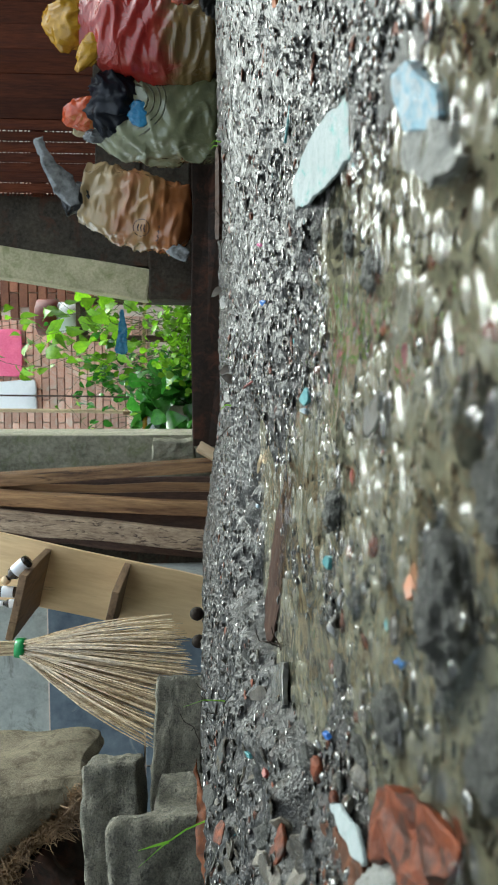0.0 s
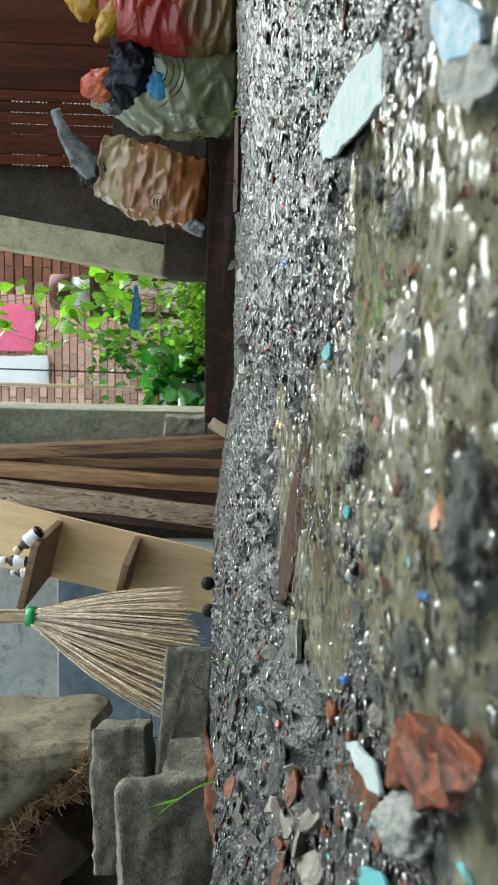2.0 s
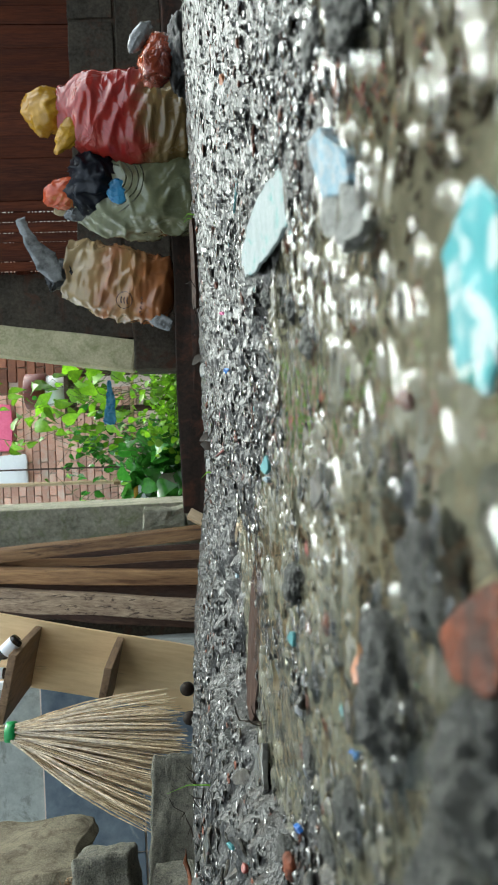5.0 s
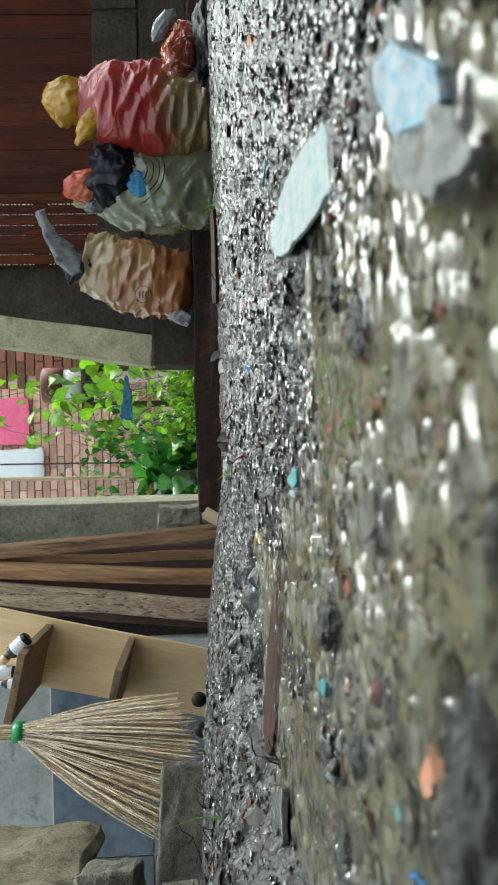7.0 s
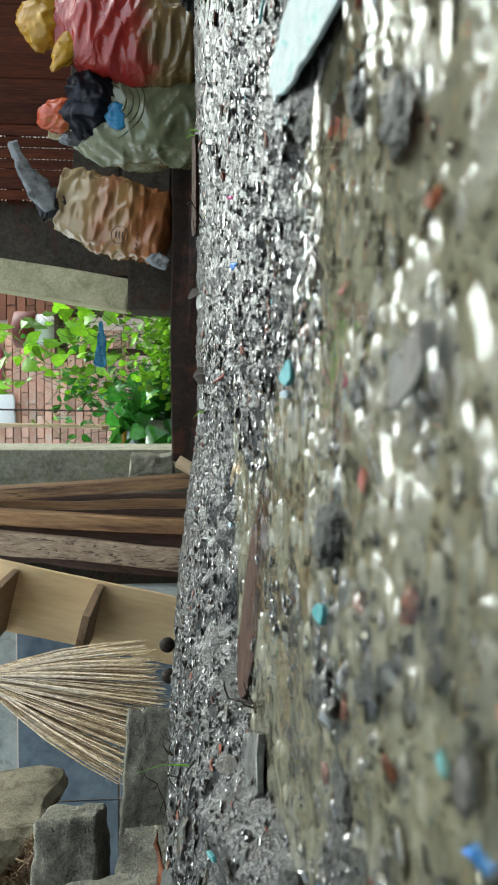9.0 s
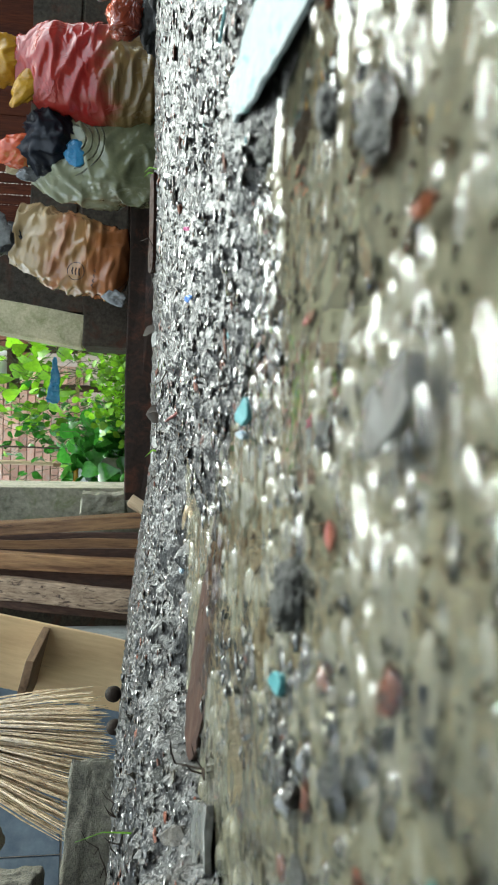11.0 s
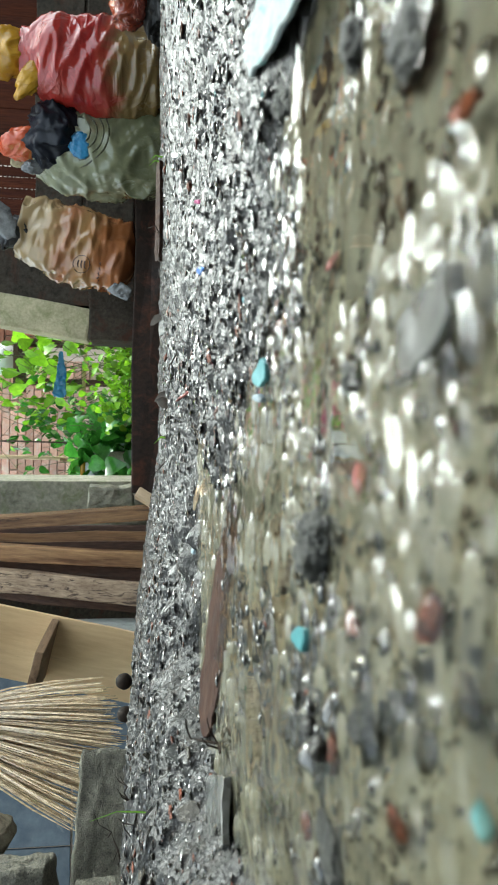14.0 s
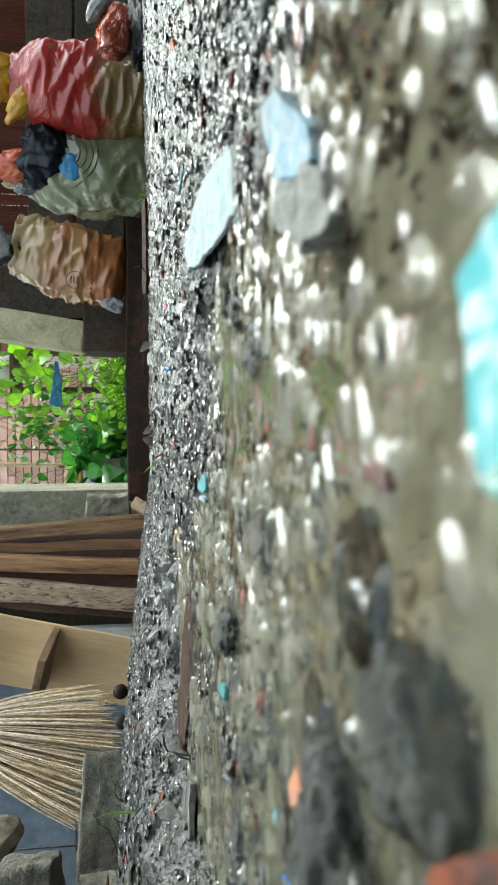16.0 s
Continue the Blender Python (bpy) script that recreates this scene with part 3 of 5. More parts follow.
# Battens break the gaps into bright dots.
for k in range(24):
    part("batten", box(0.30, 0.006, rb.uniform(0.005, 0.011), (0.93, 0.012, 0.5 + 0.017 * k + rb.uniform(-0.005, 0.005)), 0.001), REDBOARD, boards)
# Unseen boards added behind to stop daylight leaking through the other gaps.
part("backing_board", box(0.30, 0.012, 1.2, (0.93, 0.024, 1.51), 0.002), REDBOARD, boards)
part("backing_board", box(0.30, 0.012, 0.05, (0.93, 0.024, 0.735), 0.002), REDBOARD, boards)
part("backing_board", box(1.24, 0.012, 1.62, (1.70, 0.024, 1.285), 0.002), REDBOARD, boards)
footing = thing("wall_footing", "rough grey concrete block footing below the boards", "wall", kind="structure")
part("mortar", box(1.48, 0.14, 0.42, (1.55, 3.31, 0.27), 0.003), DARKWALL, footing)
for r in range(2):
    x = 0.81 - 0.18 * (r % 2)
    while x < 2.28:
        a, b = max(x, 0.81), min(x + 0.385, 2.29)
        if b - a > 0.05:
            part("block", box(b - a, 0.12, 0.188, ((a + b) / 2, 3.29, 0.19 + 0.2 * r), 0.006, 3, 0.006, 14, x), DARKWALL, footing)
        x += 0.4

# tiles on the plaster wall
tiles = thing("wall_tiles", "blue-grey glazed wall tiles with pale joints", "tiles", (0, 2.412, 0), kind="structure")
part("grout", box(1.77, 0.008, 0.74, (-1.51, 0.0, 0.173), 0.001), MORTAR, tiles)
tile_mesh = None
for i in range(5):
    for k in range(2):
        at = (-0.785 - 0.305 * i, -0.008, 0.388 - 0.305 * k)
        if tile_mesh is None:
            t0 = part("tile", box(0.299, 0.01, 0.299, (0, 0, 0), 0.002), TILE, tiles)
            tile_mesh = t0.data
        else:
            t0 = new("tile", tile_mesh)
            t0.parent = tiles
        t0.location = at

# leaning mossy post on a very dark block at the side of the opening
thing("concrete_post", "leaning mossy concrete post, window light in its pale colour", "post", (0.42, 3.42, 0.27), 0, 8.6, 0,
      bm=box(0.13, 0.16, 1.5, (0, 0, 0.75), 0.012, 5, 0.008, 8, 3), material=POSTMOSS)
thing("support_block", "very dark concrete block under the leaning post", "block", (0.47, 3.40, 0.178),
      bm=box(0.24, 0.24, 0.19, (0, 0, 0), 0.01, 3, 0.006, 10, 5), material=DARKWALL)
thing("capping_stone", "squat damp grey stone block below the pillar", "block", (-0.285, 3.0, 0.16),
      bm=box(0.125, 0.2, 0.16, (0, 0, 0), 0.006, 6, 0.014, 14, 8), material=OLDWALL)

# ---------------------------------------------------------------- beyond the opening
brickwall = thing("garden_wall", "pale red brick garden wall in daylight", "wall", (0, 7.5, 0), kind="structure")
part("mortar", box(6.2, 0.2, 3.4, (0.5, 0.117, 1.5), 0.004), MORTAR, brickwall)
brick_bm = box(0.207, 0.05, 0.065, (0, 0, 0), 0.003, segs=1)
brick = part("brick", brick_bm, BRICK, brickwall)
rb = random.Random(9)
count = 0
for r in range(22):
    for c in range(13):
        at = (-0.82 + 0.216 * c + 0.108 * (r % 2) + rb.uniform(-0.003, 0.003), rb.uniform(-0.004, 0.004), 0.62 + 0.073 * r)
        b = brick if count == 0 else new("brick", brick.data)
        b.parent = brickwall
        b.matrix_basis = pose(*at, rb.uniform(-1, 1), rb.uniform(-1, 1), rb.uniform(-1.2, 1.2))
        count += 1


def leaf_blade(length, width, curl, heart=True):
    """One leaf: a midrib fold and a curved outline, from its stalk along +y."""
    bm = bmesh.new()
    prof = [(0.0, 0.05), (0.06, 0.38), (0.2, 0.5), (0.45, 0.42), (0.75, 0.2), (1.0, 0.0)] if heart else [(0.0, 0.02), (0.25, 0.4), (0.55, 0.45), (0.85, 0.2), (1.0, 0.0)]
    rows = []
    for s, w in prof:
        z = -curl * s * s * length
        rows.append([bm.verts.new((k * w * width, s * length - (0.12 * length if heart and s < 0.1 and k else 0), z + abs(k) * w * width * 0.25)) for k in (-1, 0, 1)])
    for a, b in zip(rows, rows[1:]):
        for k in (0, 1):
            bm.faces.new((a[k], a[k + 1], b[k + 1], b[k]))
    return bm


def plant(name, label, spots, blade, material, stems, stem_r=0.003):
    """A plant: each stem a part, and each leaf an object on one shared mesh."""
    ob = thing(name, label, "plant")
    for pts in stems:
        part("stem", tube(pts, [stem_r * (1 - 0.6 * i / len(pts)) for i in range(len(pts))], 5), STEM, ob, smooth=True)
    first = part("leaf", blade, material, ob, smooth=True)
    for k, (at, rx, ry, rz, s) in enumerate(spots):
        l = first if k == 0 else new("leaf", first.data)
        l.parent = ob
        l.matrix_basis = pose(*at, rx, ry, rz) @ Matrix.Scale(s, 4)
    return ob


def vine(seed, n_stem, n_leaf, x0, x1, y0, y1, top, lean=0.25, low=0.05, size=(0.7, 1.3)):
    rnd = random.Random(seed)
    stems, spots = [], []
    for _ in range(n_stem):
        a = Vector((rnd.uniform(x0, x1), rnd.uniform(y0, y1), -0.08))
        h = top * rnd.uniform(0.55, 1.05)
        pts = []
        for k in range(9):
            s = k / 8
            pts.append((a.x + lean * rnd.uniform(-1, 1) * s * 0.5 + 0.05 * math.sin(s * 5 + a.x * 40), a.y + 0.05 * math.sin(s * 4), a.z + h * s))
        stems.append(pts)
        for _ in range(n_leaf // n_stem):
            s = rnd.uniform(low, 1.0)
            q = Vector(pts[int(s * 7.99)]).lerp(Vector(pts[int(s * 7.99) + 1]), s * 8 % 1)
            q += Vector((rnd.gauss(0, 0.05), rnd.gauss(0, 0.06), rnd.gauss(0, 0.03)))
            spots.append((q, rnd.uniform(-80, -10), rnd.uniform(-40, 40), rnd.uniform(0, 360), rnd.uniform(*size)))
    return spots, stems


sp, st = vine(1, 16, 300, -0.36, 0.10, 3.95, 4.2, 0.52, 0.12, 0.25, (0.6, 1.4))
plant("heart_leaf_plant", "deep green heart-leaved plant in the garden bed", sp, leaf_blade(0.085, 0.08, 0.4), LEAFDARK, st)
sp, st = vine(2, 24, 760, 0.04, 0.46, 3.82, 4.05, 0.42, 0.08, 0.3, (0.55, 1.1))
plant("bushy_herb", "bright yellow-green small-leaved bush by the opening", sp, leaf_blade(0.042, 0.036, 0.3, False), LEAF, st, 0.002)
sp, st = vine(3, 9, 80, 0.12, 0.72, 4.4, 4.7, 1.1, 0.3, 0.45, (0.4, 1.1))
plant("climbing_vine", "tall bright green climbing vine before bricks", sp, leaf_blade(0.1, 0.085, 0.35), LEAF, st)
sp, st = vine(5, 9, 90, -0.32, 0.20, 4.2, 4.5, 1.0, 0.2, 0.3, (0.5, 1.1))
plant("leafy_herbs", "mixed light green leafy plants beyond the sill", sp, leaf_blade(0.075, 0.055, 0.4, False), LEAF, st)
sp, st = vine(8, 5, 60, 0.02, 0.42, 4.75, 4.95, 1.65, 0.15, 0.7, (0.4, 1.0))
plant("climbing_vine", "yellow-green vine climbing near the pink cloth", sp, leaf_blade(0.085, 0.07, 0.35), LEAF, st)

pier = thing("brick_pier", "red brick pier in the garden, shade in its colour", "pier", (0.86, 6.3, -0.06))
part("core", box(0.62, 0.3, 2.5, (0, 0.01, 1.25), 0.004), MORTAR, pier)
pier_brick = None
for r in range(20):
    for c in range(3):
        at = (-0.216 + 0.216 * c + (0.05 if r % 2 else -0.05), -0.145 + rb.uniform(-0.004, 0.004), 1.0 + 0.073 * r)
        if pier_brick is None:
            q = pier_brick = part("brick", box(0.207, 0.05, 0.065, (0, 0, 0), 0.004, segs=1), SHADEBRICK, pier)
        else:
            q = new("brick", pier_brick.data)
            q.parent = pier
        q.matrix_basis = pose(*at, rb.uniform(-1, 1), rb.uniform(-1, 1), rb.uniform(-1.2, 1.2))
sp, st = vine(11, 16, 480, -0.34, 0.22, 4.55, 4.9, 0.95, 0.2, 0.1, (0.5, 1.1))
plant("shady_shrub", "dense dark green shrub behind the herbs", sp, leaf_blade(0.07, 0.05, 0.4, False), LEAFDARK, st)
sp, st = vine(13, 5, 25, 0.26, 0.52, 4.1, 4.3, 1.12, 0.15, 0.75, (0.6, 1.2))
plant("climbing_vine", "bright broad-leaved vine hanging beside the leaning post", sp, leaf_blade(0.085, 0.075, 0.35), LEAF, st)

thing("pink_cloth", "bright pink cloth hanging on the garden wall", "cloth", (0.28, 7.43, 2.05),
      bm=box(0.44, 0.03, 0.56, (0, 0, 0), 0.012, 5, 0.015, 9, 2), material=PINK, smooth=True)
thing("white_sheet", "white plastic sheet hung over the garden wall", "sheet", (-0.13, 7.42, 1.98),
      bm=box(0.30, 0.04, 0.66, (0, 0, 0), 0.015, 5, 0.015, 8, 6), material=WHITE, smooth=True)
stand = thing("plant_stand", "dark wooden stand in the garden", "stand", (0.40, 4.95, -0.06))
for lx, ly in ((-0.12, -0.1), (0.12, -0.1), (-0.12, 0.1), (0.12, 0.1)):
    part("leg", box(0.03, 0.03, 0.86, (lx, ly, 0.43), 0.003), BARK, stand)
part("stand_top", box(0.36, 0.3, 0.03, (0, 0, 0.875), 0.004), BARK, stand)
pot = thing("garden_pot", "red and white plastic pot on the stand", "pot", (0.41, 4.92, 0.83))
pot_body = part("pot_body", lathe([(0.06, 0), (0.085, 0.01), (0.1, 0.13), (0.095, 0.13), (0.08, 0.02)]), WHITE, pot, "white pot body", True)
part("pot_rim", lathe([(0.1, 0.12), (0.112, 0.125), (0.112, 0.25), (0.1, 0.255), (0.098, 0.2)]), REDBIT, pot_body, "red upper pot", True)
thing("blue_tarp", "folded blue plastic tarp caught above the bush", "tarp", (0.27, 4.07, 0.455),
      bm=shard([(-0.12, -0.012), (0.02, -0.012), (0.11, 0.008), (0.11, 0.02), (-0.02, 0.035), (-0.10, 0.055), (-0.12, 0.045)], 0.008, 0.004, 2), rx=88, material=BLUEFILM)
thing("rail", "pale timber rail across the garden", "rail", (0.15, 4.7, 0.41),
      bm=box(0.75, 0.025, 0.02, (0, 0, 0), 0.003, 2, 0.003, 8, 2), ry=2, material=CUTWOOD)
for q, r, h, mat, lab in ((-0.205, 5.0, 1.75, CUTWOOD, "pale bamboo pole standing in the garden"), (-0.1, 4.62, 1.5, BARK, "thin dark rod standing among plants"),
                          (0.5, 4.7, 0.6, TIMBER, "short timber post holding the rail"), (-0.2, 4.72, 0.6, TIMBER, "short timber post holding the rail")):
    thing("garden_pole", lab, "pole", (q, r, -0.06), 0, 1, 0, bm=tube([(0, 0, 0), (0.004, 0, h * 0.5), (0, 0, h)], [0.014, 0.013, 0.012] if mat is not BARK else 0.005, 8), material=mat, group="garden poles")
tub = thing("plastic_tub", "yellow and white plastic tub among leaves", "tub", (-0.22, 4.15, 0.24))
tub_body = part("tub_body", lathe([(0.035, 0), (0.045, 0.005), (0.055, 0.11), (0.05, 0.11)]), WHITE, tub, "white tub body", True)
part("tub_lid", lathe([(0.056, 0.105), (0.06, 0.108), (0.06, 0.125), (0.05, 0.13)]), YELLOW, tub_body, "yellow lid", True)
thing("garden_stone", "flat grey stone under the tub", "stone", (-0.22, 4.15, 0.08), bm=box(0.2, 0.2, 0.32, (0, 0, 0), 0.02, 3, 0.01, 9, 2), material=OLDWALL)

# ---------------------------------------------------------------- timbers leaning by the pillar
def timber(x0, x1, y, width, depth, seed, material=TIMBER, end=False):
    """A leaning timber with its foot at x0 and its line through x1 at 0.7 m height."""
    lean = math.degrees(math.atan2(x1 - x0, 0.7))
    zf = gz(x0, y) - 0.02
    ob = thing("leaning_timber", "rough weathered timber leaning upright by the pillar", "timber", (x0, y, zf), -4, lean, random.Random(seed).uniform(-12, 12), group="leaning timbers")
    part("beam", box(width, depth, 2.1, (0, 0, 1.05), 0.006, 9, 0.010, 4, seed), material, ob)
    return ob


timber(-0.273, -0.336, 2.60, 0.044, 0.05, 1)
timber(-0.369, -0.36, 2.66, 0.03, 0.04, 2)
timber(-0.434, -0.400, 2.60, 0.05, 0.05, 3)
timber(-0.484, -0.432, 2.62, 0.036, 0.04, 4, BARK)
timber(-0.542, -0.472, 2.56, 0.07, 0.06, 5, PALETIMBER)
timber(-0.592, -0.515, 2.58, 0.03, 0.05, 7, BARK)
# Wide thin backing board, added to keep the gaps between timbers dark.
timber(-0.475, -0.465, 2.80, 0.25, 0.02, 6, BARK)
thing("timber_offcut", "pale fresh-cut timber offcut lying on the ledge", "timber", (-0.235, 2.55, 0.02), 0, 30, 20,
      bm=box(0.035, 0.04, 0.09, (0, 0, 0), 0.004, 2, 0.003, 9, 4), material=CUTWOOD)

# ---------------------------------------------------------------- shelf rack, bottles, broom
rack = thing("shelf_rack", "narrow plywood shelf rack leaning against the tiles", "shelf", (-0.665, 2.14, 0.0), 0, 13.3, 0)
part("back_board", box(0.185, 0.018, 0.95, (0.01, 0.0, 0.475), 0.003, 6, 0.006, 5, 1), PLY, rack, "pale plywood back board")
for z, w, sx in ((0.51, 0.165, 0.005), (0.285, 0.15, 0.02)):
    part("shelf", box(w, 0.30, 0.018, (sx, -0.158, z), 0.002, 3, 0.002, 7, z), SHELFWOOD, rack, "brown wooden shelf")


def bottle(at, ry, rz, s=1.0):
    ob = thing("medicine_bottle", "small dark bottle with a white label on the shelf", "bottle", at, 0, ry, rz, group="bottles on the rack")
    glass = part("glass", lathe([(0.016 * s, 0), (0.019 * s, 0.004), (0.019 * s, 0.06 * s), (0.009 * s, 0.072 * s), (0.009 * s, 0.08 * s)]), AMBER, ob, smooth=True)
    part("label_band", lathe([(0.0194 * s, 0.012 * s), (0.0197 * s, 0.013 * s), (0.0197 * s, 0.05 * s), (0.0194 * s, 0.051 * s)]), MEDBOTTLE, glass, "white paper label", True)
    part("cap", lathe([(0.0115 * s, 0.078 * s), (0.0125 * s, 0.08 * s), (0.0125 * s, 0.095 * s), (0.011 * s, 0.097 * s)]), MEDBOTTLE if s < 0.8 else CUTWOOD, glass, "bottle cap", True)


bottle((-0.440, 1.90, 0.478), -42, 0, 0.88)
bottle((-0.522, 1.90, 0.508), 4, 0, 0.72)
bottle((-0.556, 1.92, 0.505), 0, 0, 0.55)

broom = thing("stick_broom", "stick broom of dry palm ribs bound with green tape", "broom", (-0.623, 1.78, 0.472))
broom.matrix_world = broom.matrix_world @ Matrix.Scale(0.884, 4)
rb = random.Random(12)
bm = bmesh.new()
for k in range(260):
    s = rb.random()
    a = rb.gauss(0, 1) * 0.3
    tip = Vector((0.075 - 0.34 * s + rb.gauss(0, 0.008), rb.gauss(0, 0.03), -0.385 - 0.075 * math.sin(math.pi * min(1, s * 1.05)) + 0.05 * s + rb.gauss(0, 0.012)))
    root = Vector((0.012 - 0.03 * s + rb.gauss(0, 0.003), rb.gauss(0, 0.009), 0.0))
    near = -0.16 + 0.05 * rb.random()
    k_ = (1.9 + near) / 1.9
    tip = Vector(((tip.x - 0.705) * k_ + 0.705, tip.y + near, (tip.z + 0.50) * k_ - 0.50))
    bow = Vector((0.02 - 0.05 * s, rb.gauss(0, 0.01), 0))
    pts = [root.lerp(tip, u) + bow * math.sin(math.pi * u) * 0.5 for u in (0, 0.25, 0.5, 0.75, 1.0)]
    tube_into(bm, pts, [0.0022, 0.0023, 0.0022, 0.0018, 0.0009], 4)
part("bristles", bm, STRAW, broom, "dry tan palm-rib bristles")
bm = bmesh.new()
for k in range(60):
    a, r = rb.uniform(0, 6.28), 0.022 * math.sqrt(rb.random())
    tube_into(bm, [(r * math.cos(a), r * math.sin(a), -0.01), (r * 0.8 * math.cos(a) + 0.004, r * 0.8 * math.sin(a), 0.25), (r * math.cos(a) + 0.01, r * math.sin(a), 0.5)], 0.0022, 4)
part("handle", bm, STRAW, broom)
part("binding", tube([(0.001, 0, -0.012), (0, 0, 0.0), (0.001, 0, 0.014)], [0.026, 0.0265, 0.026], 16), GREENTAPE, broom, "green tape binding", True)

# ---------------------------------------------------------------- broken blocks and the burlap sack
def worn_block(size, rough, seed):
    """A block with broken edges, chips and pits."""
    bm = bmesh.new()
    bmesh.ops.create_cube(bm, size=1)
    bmesh.ops.subdivide_edges(bm, edges=list(bm.edges), cuts=31, use_grid_fill=True)
    half = Vector(size) / 2
    for v in bm.verts:
        q = Vector([a * b for a, b in zip(v.co, size)])
        r = 0.006
        core = Vector([max(-h + r, min(h - r, a)) for a, h in zip(q, half)])
        d = q - core
        if d.length > 1e-6:
            q = core + d.normalized() * min(d.length, r)
        n = q - core if (q - core).length > 1e-6 else q
        s = Vector((seed * 3.1, seed, -seed))
        k = rough * noise.fractal(q * 11 + s, 1.0, 2.0, 3) + 0.0045 * noise.fractal(q * 30 + s, 0.8, 2.0, 3)
        pit = noise.noise(q * 48 + s)
        v.co = q + n.normalized() * (k - (0.003 * (pit - 0.35) / 0.3 if pit > 0.35 else 0))
    return bm


def block(at, size, turn, seed, label, rough=0.0035, mat=BLOCK):
    return thing("concrete_block", label, "block", at, *turn, bm=worn_block(size, rough, seed), material=mat, smooth=True, group="broken blocks")


block((-0.81, 1.46, 0.096), (0.42, 0.17, 0.095), (0, 2, 32), 1, "long grey concrete block lying on the mud bank")
block((-0.572, 0.945, 0.153), (0.17, 0.12, 0.07), (0, -4, 22), 2, "broken grey concrete block piece on others")
block((-0.565, 0.80, 0.072), (0.175, 0.10, 0.135), (4, -6, 24), 3, "rough pitted grey concrete lump with moss", 0.008)
block((-0.915, 1.27, 0.40), (0.40, 0.26, 0.10), (0, 44, 4), 4, "dark brown stained slab sloping under the sack", 0.006, DAMPWALL)
block((-1.15, 1.30, 0.12), (0.5, 0.3, 0.42), (0, 0, 4), 9, "grey masonry lump propping the slab", 0.008, BLOCK)
block((-0.66, 0.90, 0.03), (0.30, 0.16, 0.15), (0, 2, -10), 6, "small smooth grey concrete piece", 0.004)

sack = thing("burlap_sack", "dusty brown burlap sack with frayed coir edge", "sack", (-0.64, 1.30, 0.225), 0, 0, 4)
bm = box(0.46, 0.28, 0.30, (-0.23, 0, 0.15), 0.06, 7, 0.02, 5, 2.0, segs=4)
for v in bm.verts:
    v.co += Vector((0, -1, 0.4)) * 0.008 * noise.fractal(v.co * 13, 0.9, 2.0, 4)
    v.co.z += -0.98 * v.co.x - 0.02
part("sack_body", bm, BURLAP, sack, smooth=True)
rb = random.Random(21)
bm = bmesh.new()
for k in range(2800):
    u = rb.random() ** 1.3
    x = -0.02 - 0.36 * u
    a = Vector((x, -0.125 + rb.gauss(0, 0.008), -0.98 * x - 0.003 - 0.012 * math.sin(19 * u) + rb.gauss(0, 0.007)))
    d = Vector((0.004 + rb.gauss(0, 0.009), -0.010 + rb.gauss(0, 0.006), -0.009 + rb.gauss(0, 0.009)))
    e = Vector((rb.gauss(0, 0.006), rb.gauss(0, 0.004), rb.gauss(0, 0.006)))
    tube_into(bm, [a, a + d * 0.5 + e, a + d * rb.uniform(0.8, 1.6) - e * 0.6], [0.0010, 0.0009, 0.0004], 3, False)
part("fringe", bm, COIR, sack, "frayed coir fringe")

# ---------------------------------------------------------------- rubbish sacks
def sack_body(w, d, h, seed, lean=0.0, neck=0.35, crease=0.012, pleat=(3.0, 3.0)):
    """A stuffed sack: round belly, slumped foot, creased sides drawn in to a neck."""
    bm = bmesh.new()
    n, m = 72, 80
    rings = []
    for i in range(m + 1):
        s = i / m
        prof = min(1.0, (s / 0.10) ** 0.5) * (1 - (1 - neck) * smooth01((s - 0.80) / 0.20)) * (0.93 + 0.1 * math.sin(math.pi * min(1, s * 1.25)))
        ring = []
        for k in range(n):
            a = 2 * math.pi * k / n
            ca, sa = math.cos(a), math.sin(a)
            e = (abs(ca) ** 2.6 + abs(sa) ** 2.6) ** (-1 / 2.6)
            q = Vector((ca * 1.5 + seed, sa * 1.5, s * 2.2))
            fa = 1 - abs(2 * noise.noise(Vector((ca * pleat[0] + seed, sa * pleat[0], s * pleat[1] + 0.6 * ca))))
            fb = 1 - abs(2 * noise.noise(Vector((ca * pleat[0] * 2.1 + seed, sa * pleat[0] * 2.1, s * pleat[1] * 2.2))))
            fold = crease * (1.9 * (fa ** 2 - 0.5) + 0.5 * (fb ** 2 - 0.4))
            r = e * prof * (1 + 0.16 * noise.noise(q))
            ring.append(bm.verts.new((w / 2 * r * ca + fold * ca + lean * s, d / 2 * r * sa + fold * sa, h * s)))
        rings.append(ring)
    for r0, r1 in zip(rings, rings[1:]):
        for k in range(n):
            bm.faces.new((r0[k], r0[(k + 1) % n], r1[(k + 1) % n], r1[k]))
    bm.faces.new(rings[0][::-1])
    bm.faces.new(rings[-1])
    return bm


def film_knot(r, squash, seed, amp=0.5, freq=1.7):
    """Bunched film: broad smooth facets that meet in sharp folds."""
    bm = lump(r, squash, 0.16, 1.0, seed, 5)
    s_ = Vector((seed, seed * 1.3, -seed))
    for v in bm.verts:
        q = v.co / r
        w = q + 0.35 * Vector(noise.noise_vector(q * 1.2 + s_))
        f = 1 - abs(2 * noise.noise(Vector((w.x * 1.3, w.y * 1.3, w.z * 0.7)) + s_))
        g = 1 - abs(2 * noise.noise(Vector((w.x * 2.6, w.y * 2.6, w.z * 1.5)) - s_))
        v.co *= 1 + amp * (0.45 * (max(f, 0) ** 5 - 0.25) + 0.2 * (max(g, 0) ** 4 - 0.25))
    return bm


# Darker green that draws the shade of creases in the film.
FOLDSHADE = plastic("green_fold_shade", (0.05, 0.053, 0.026), (0.12, 0.125, 0.07), (0.2, 0.4), 60)


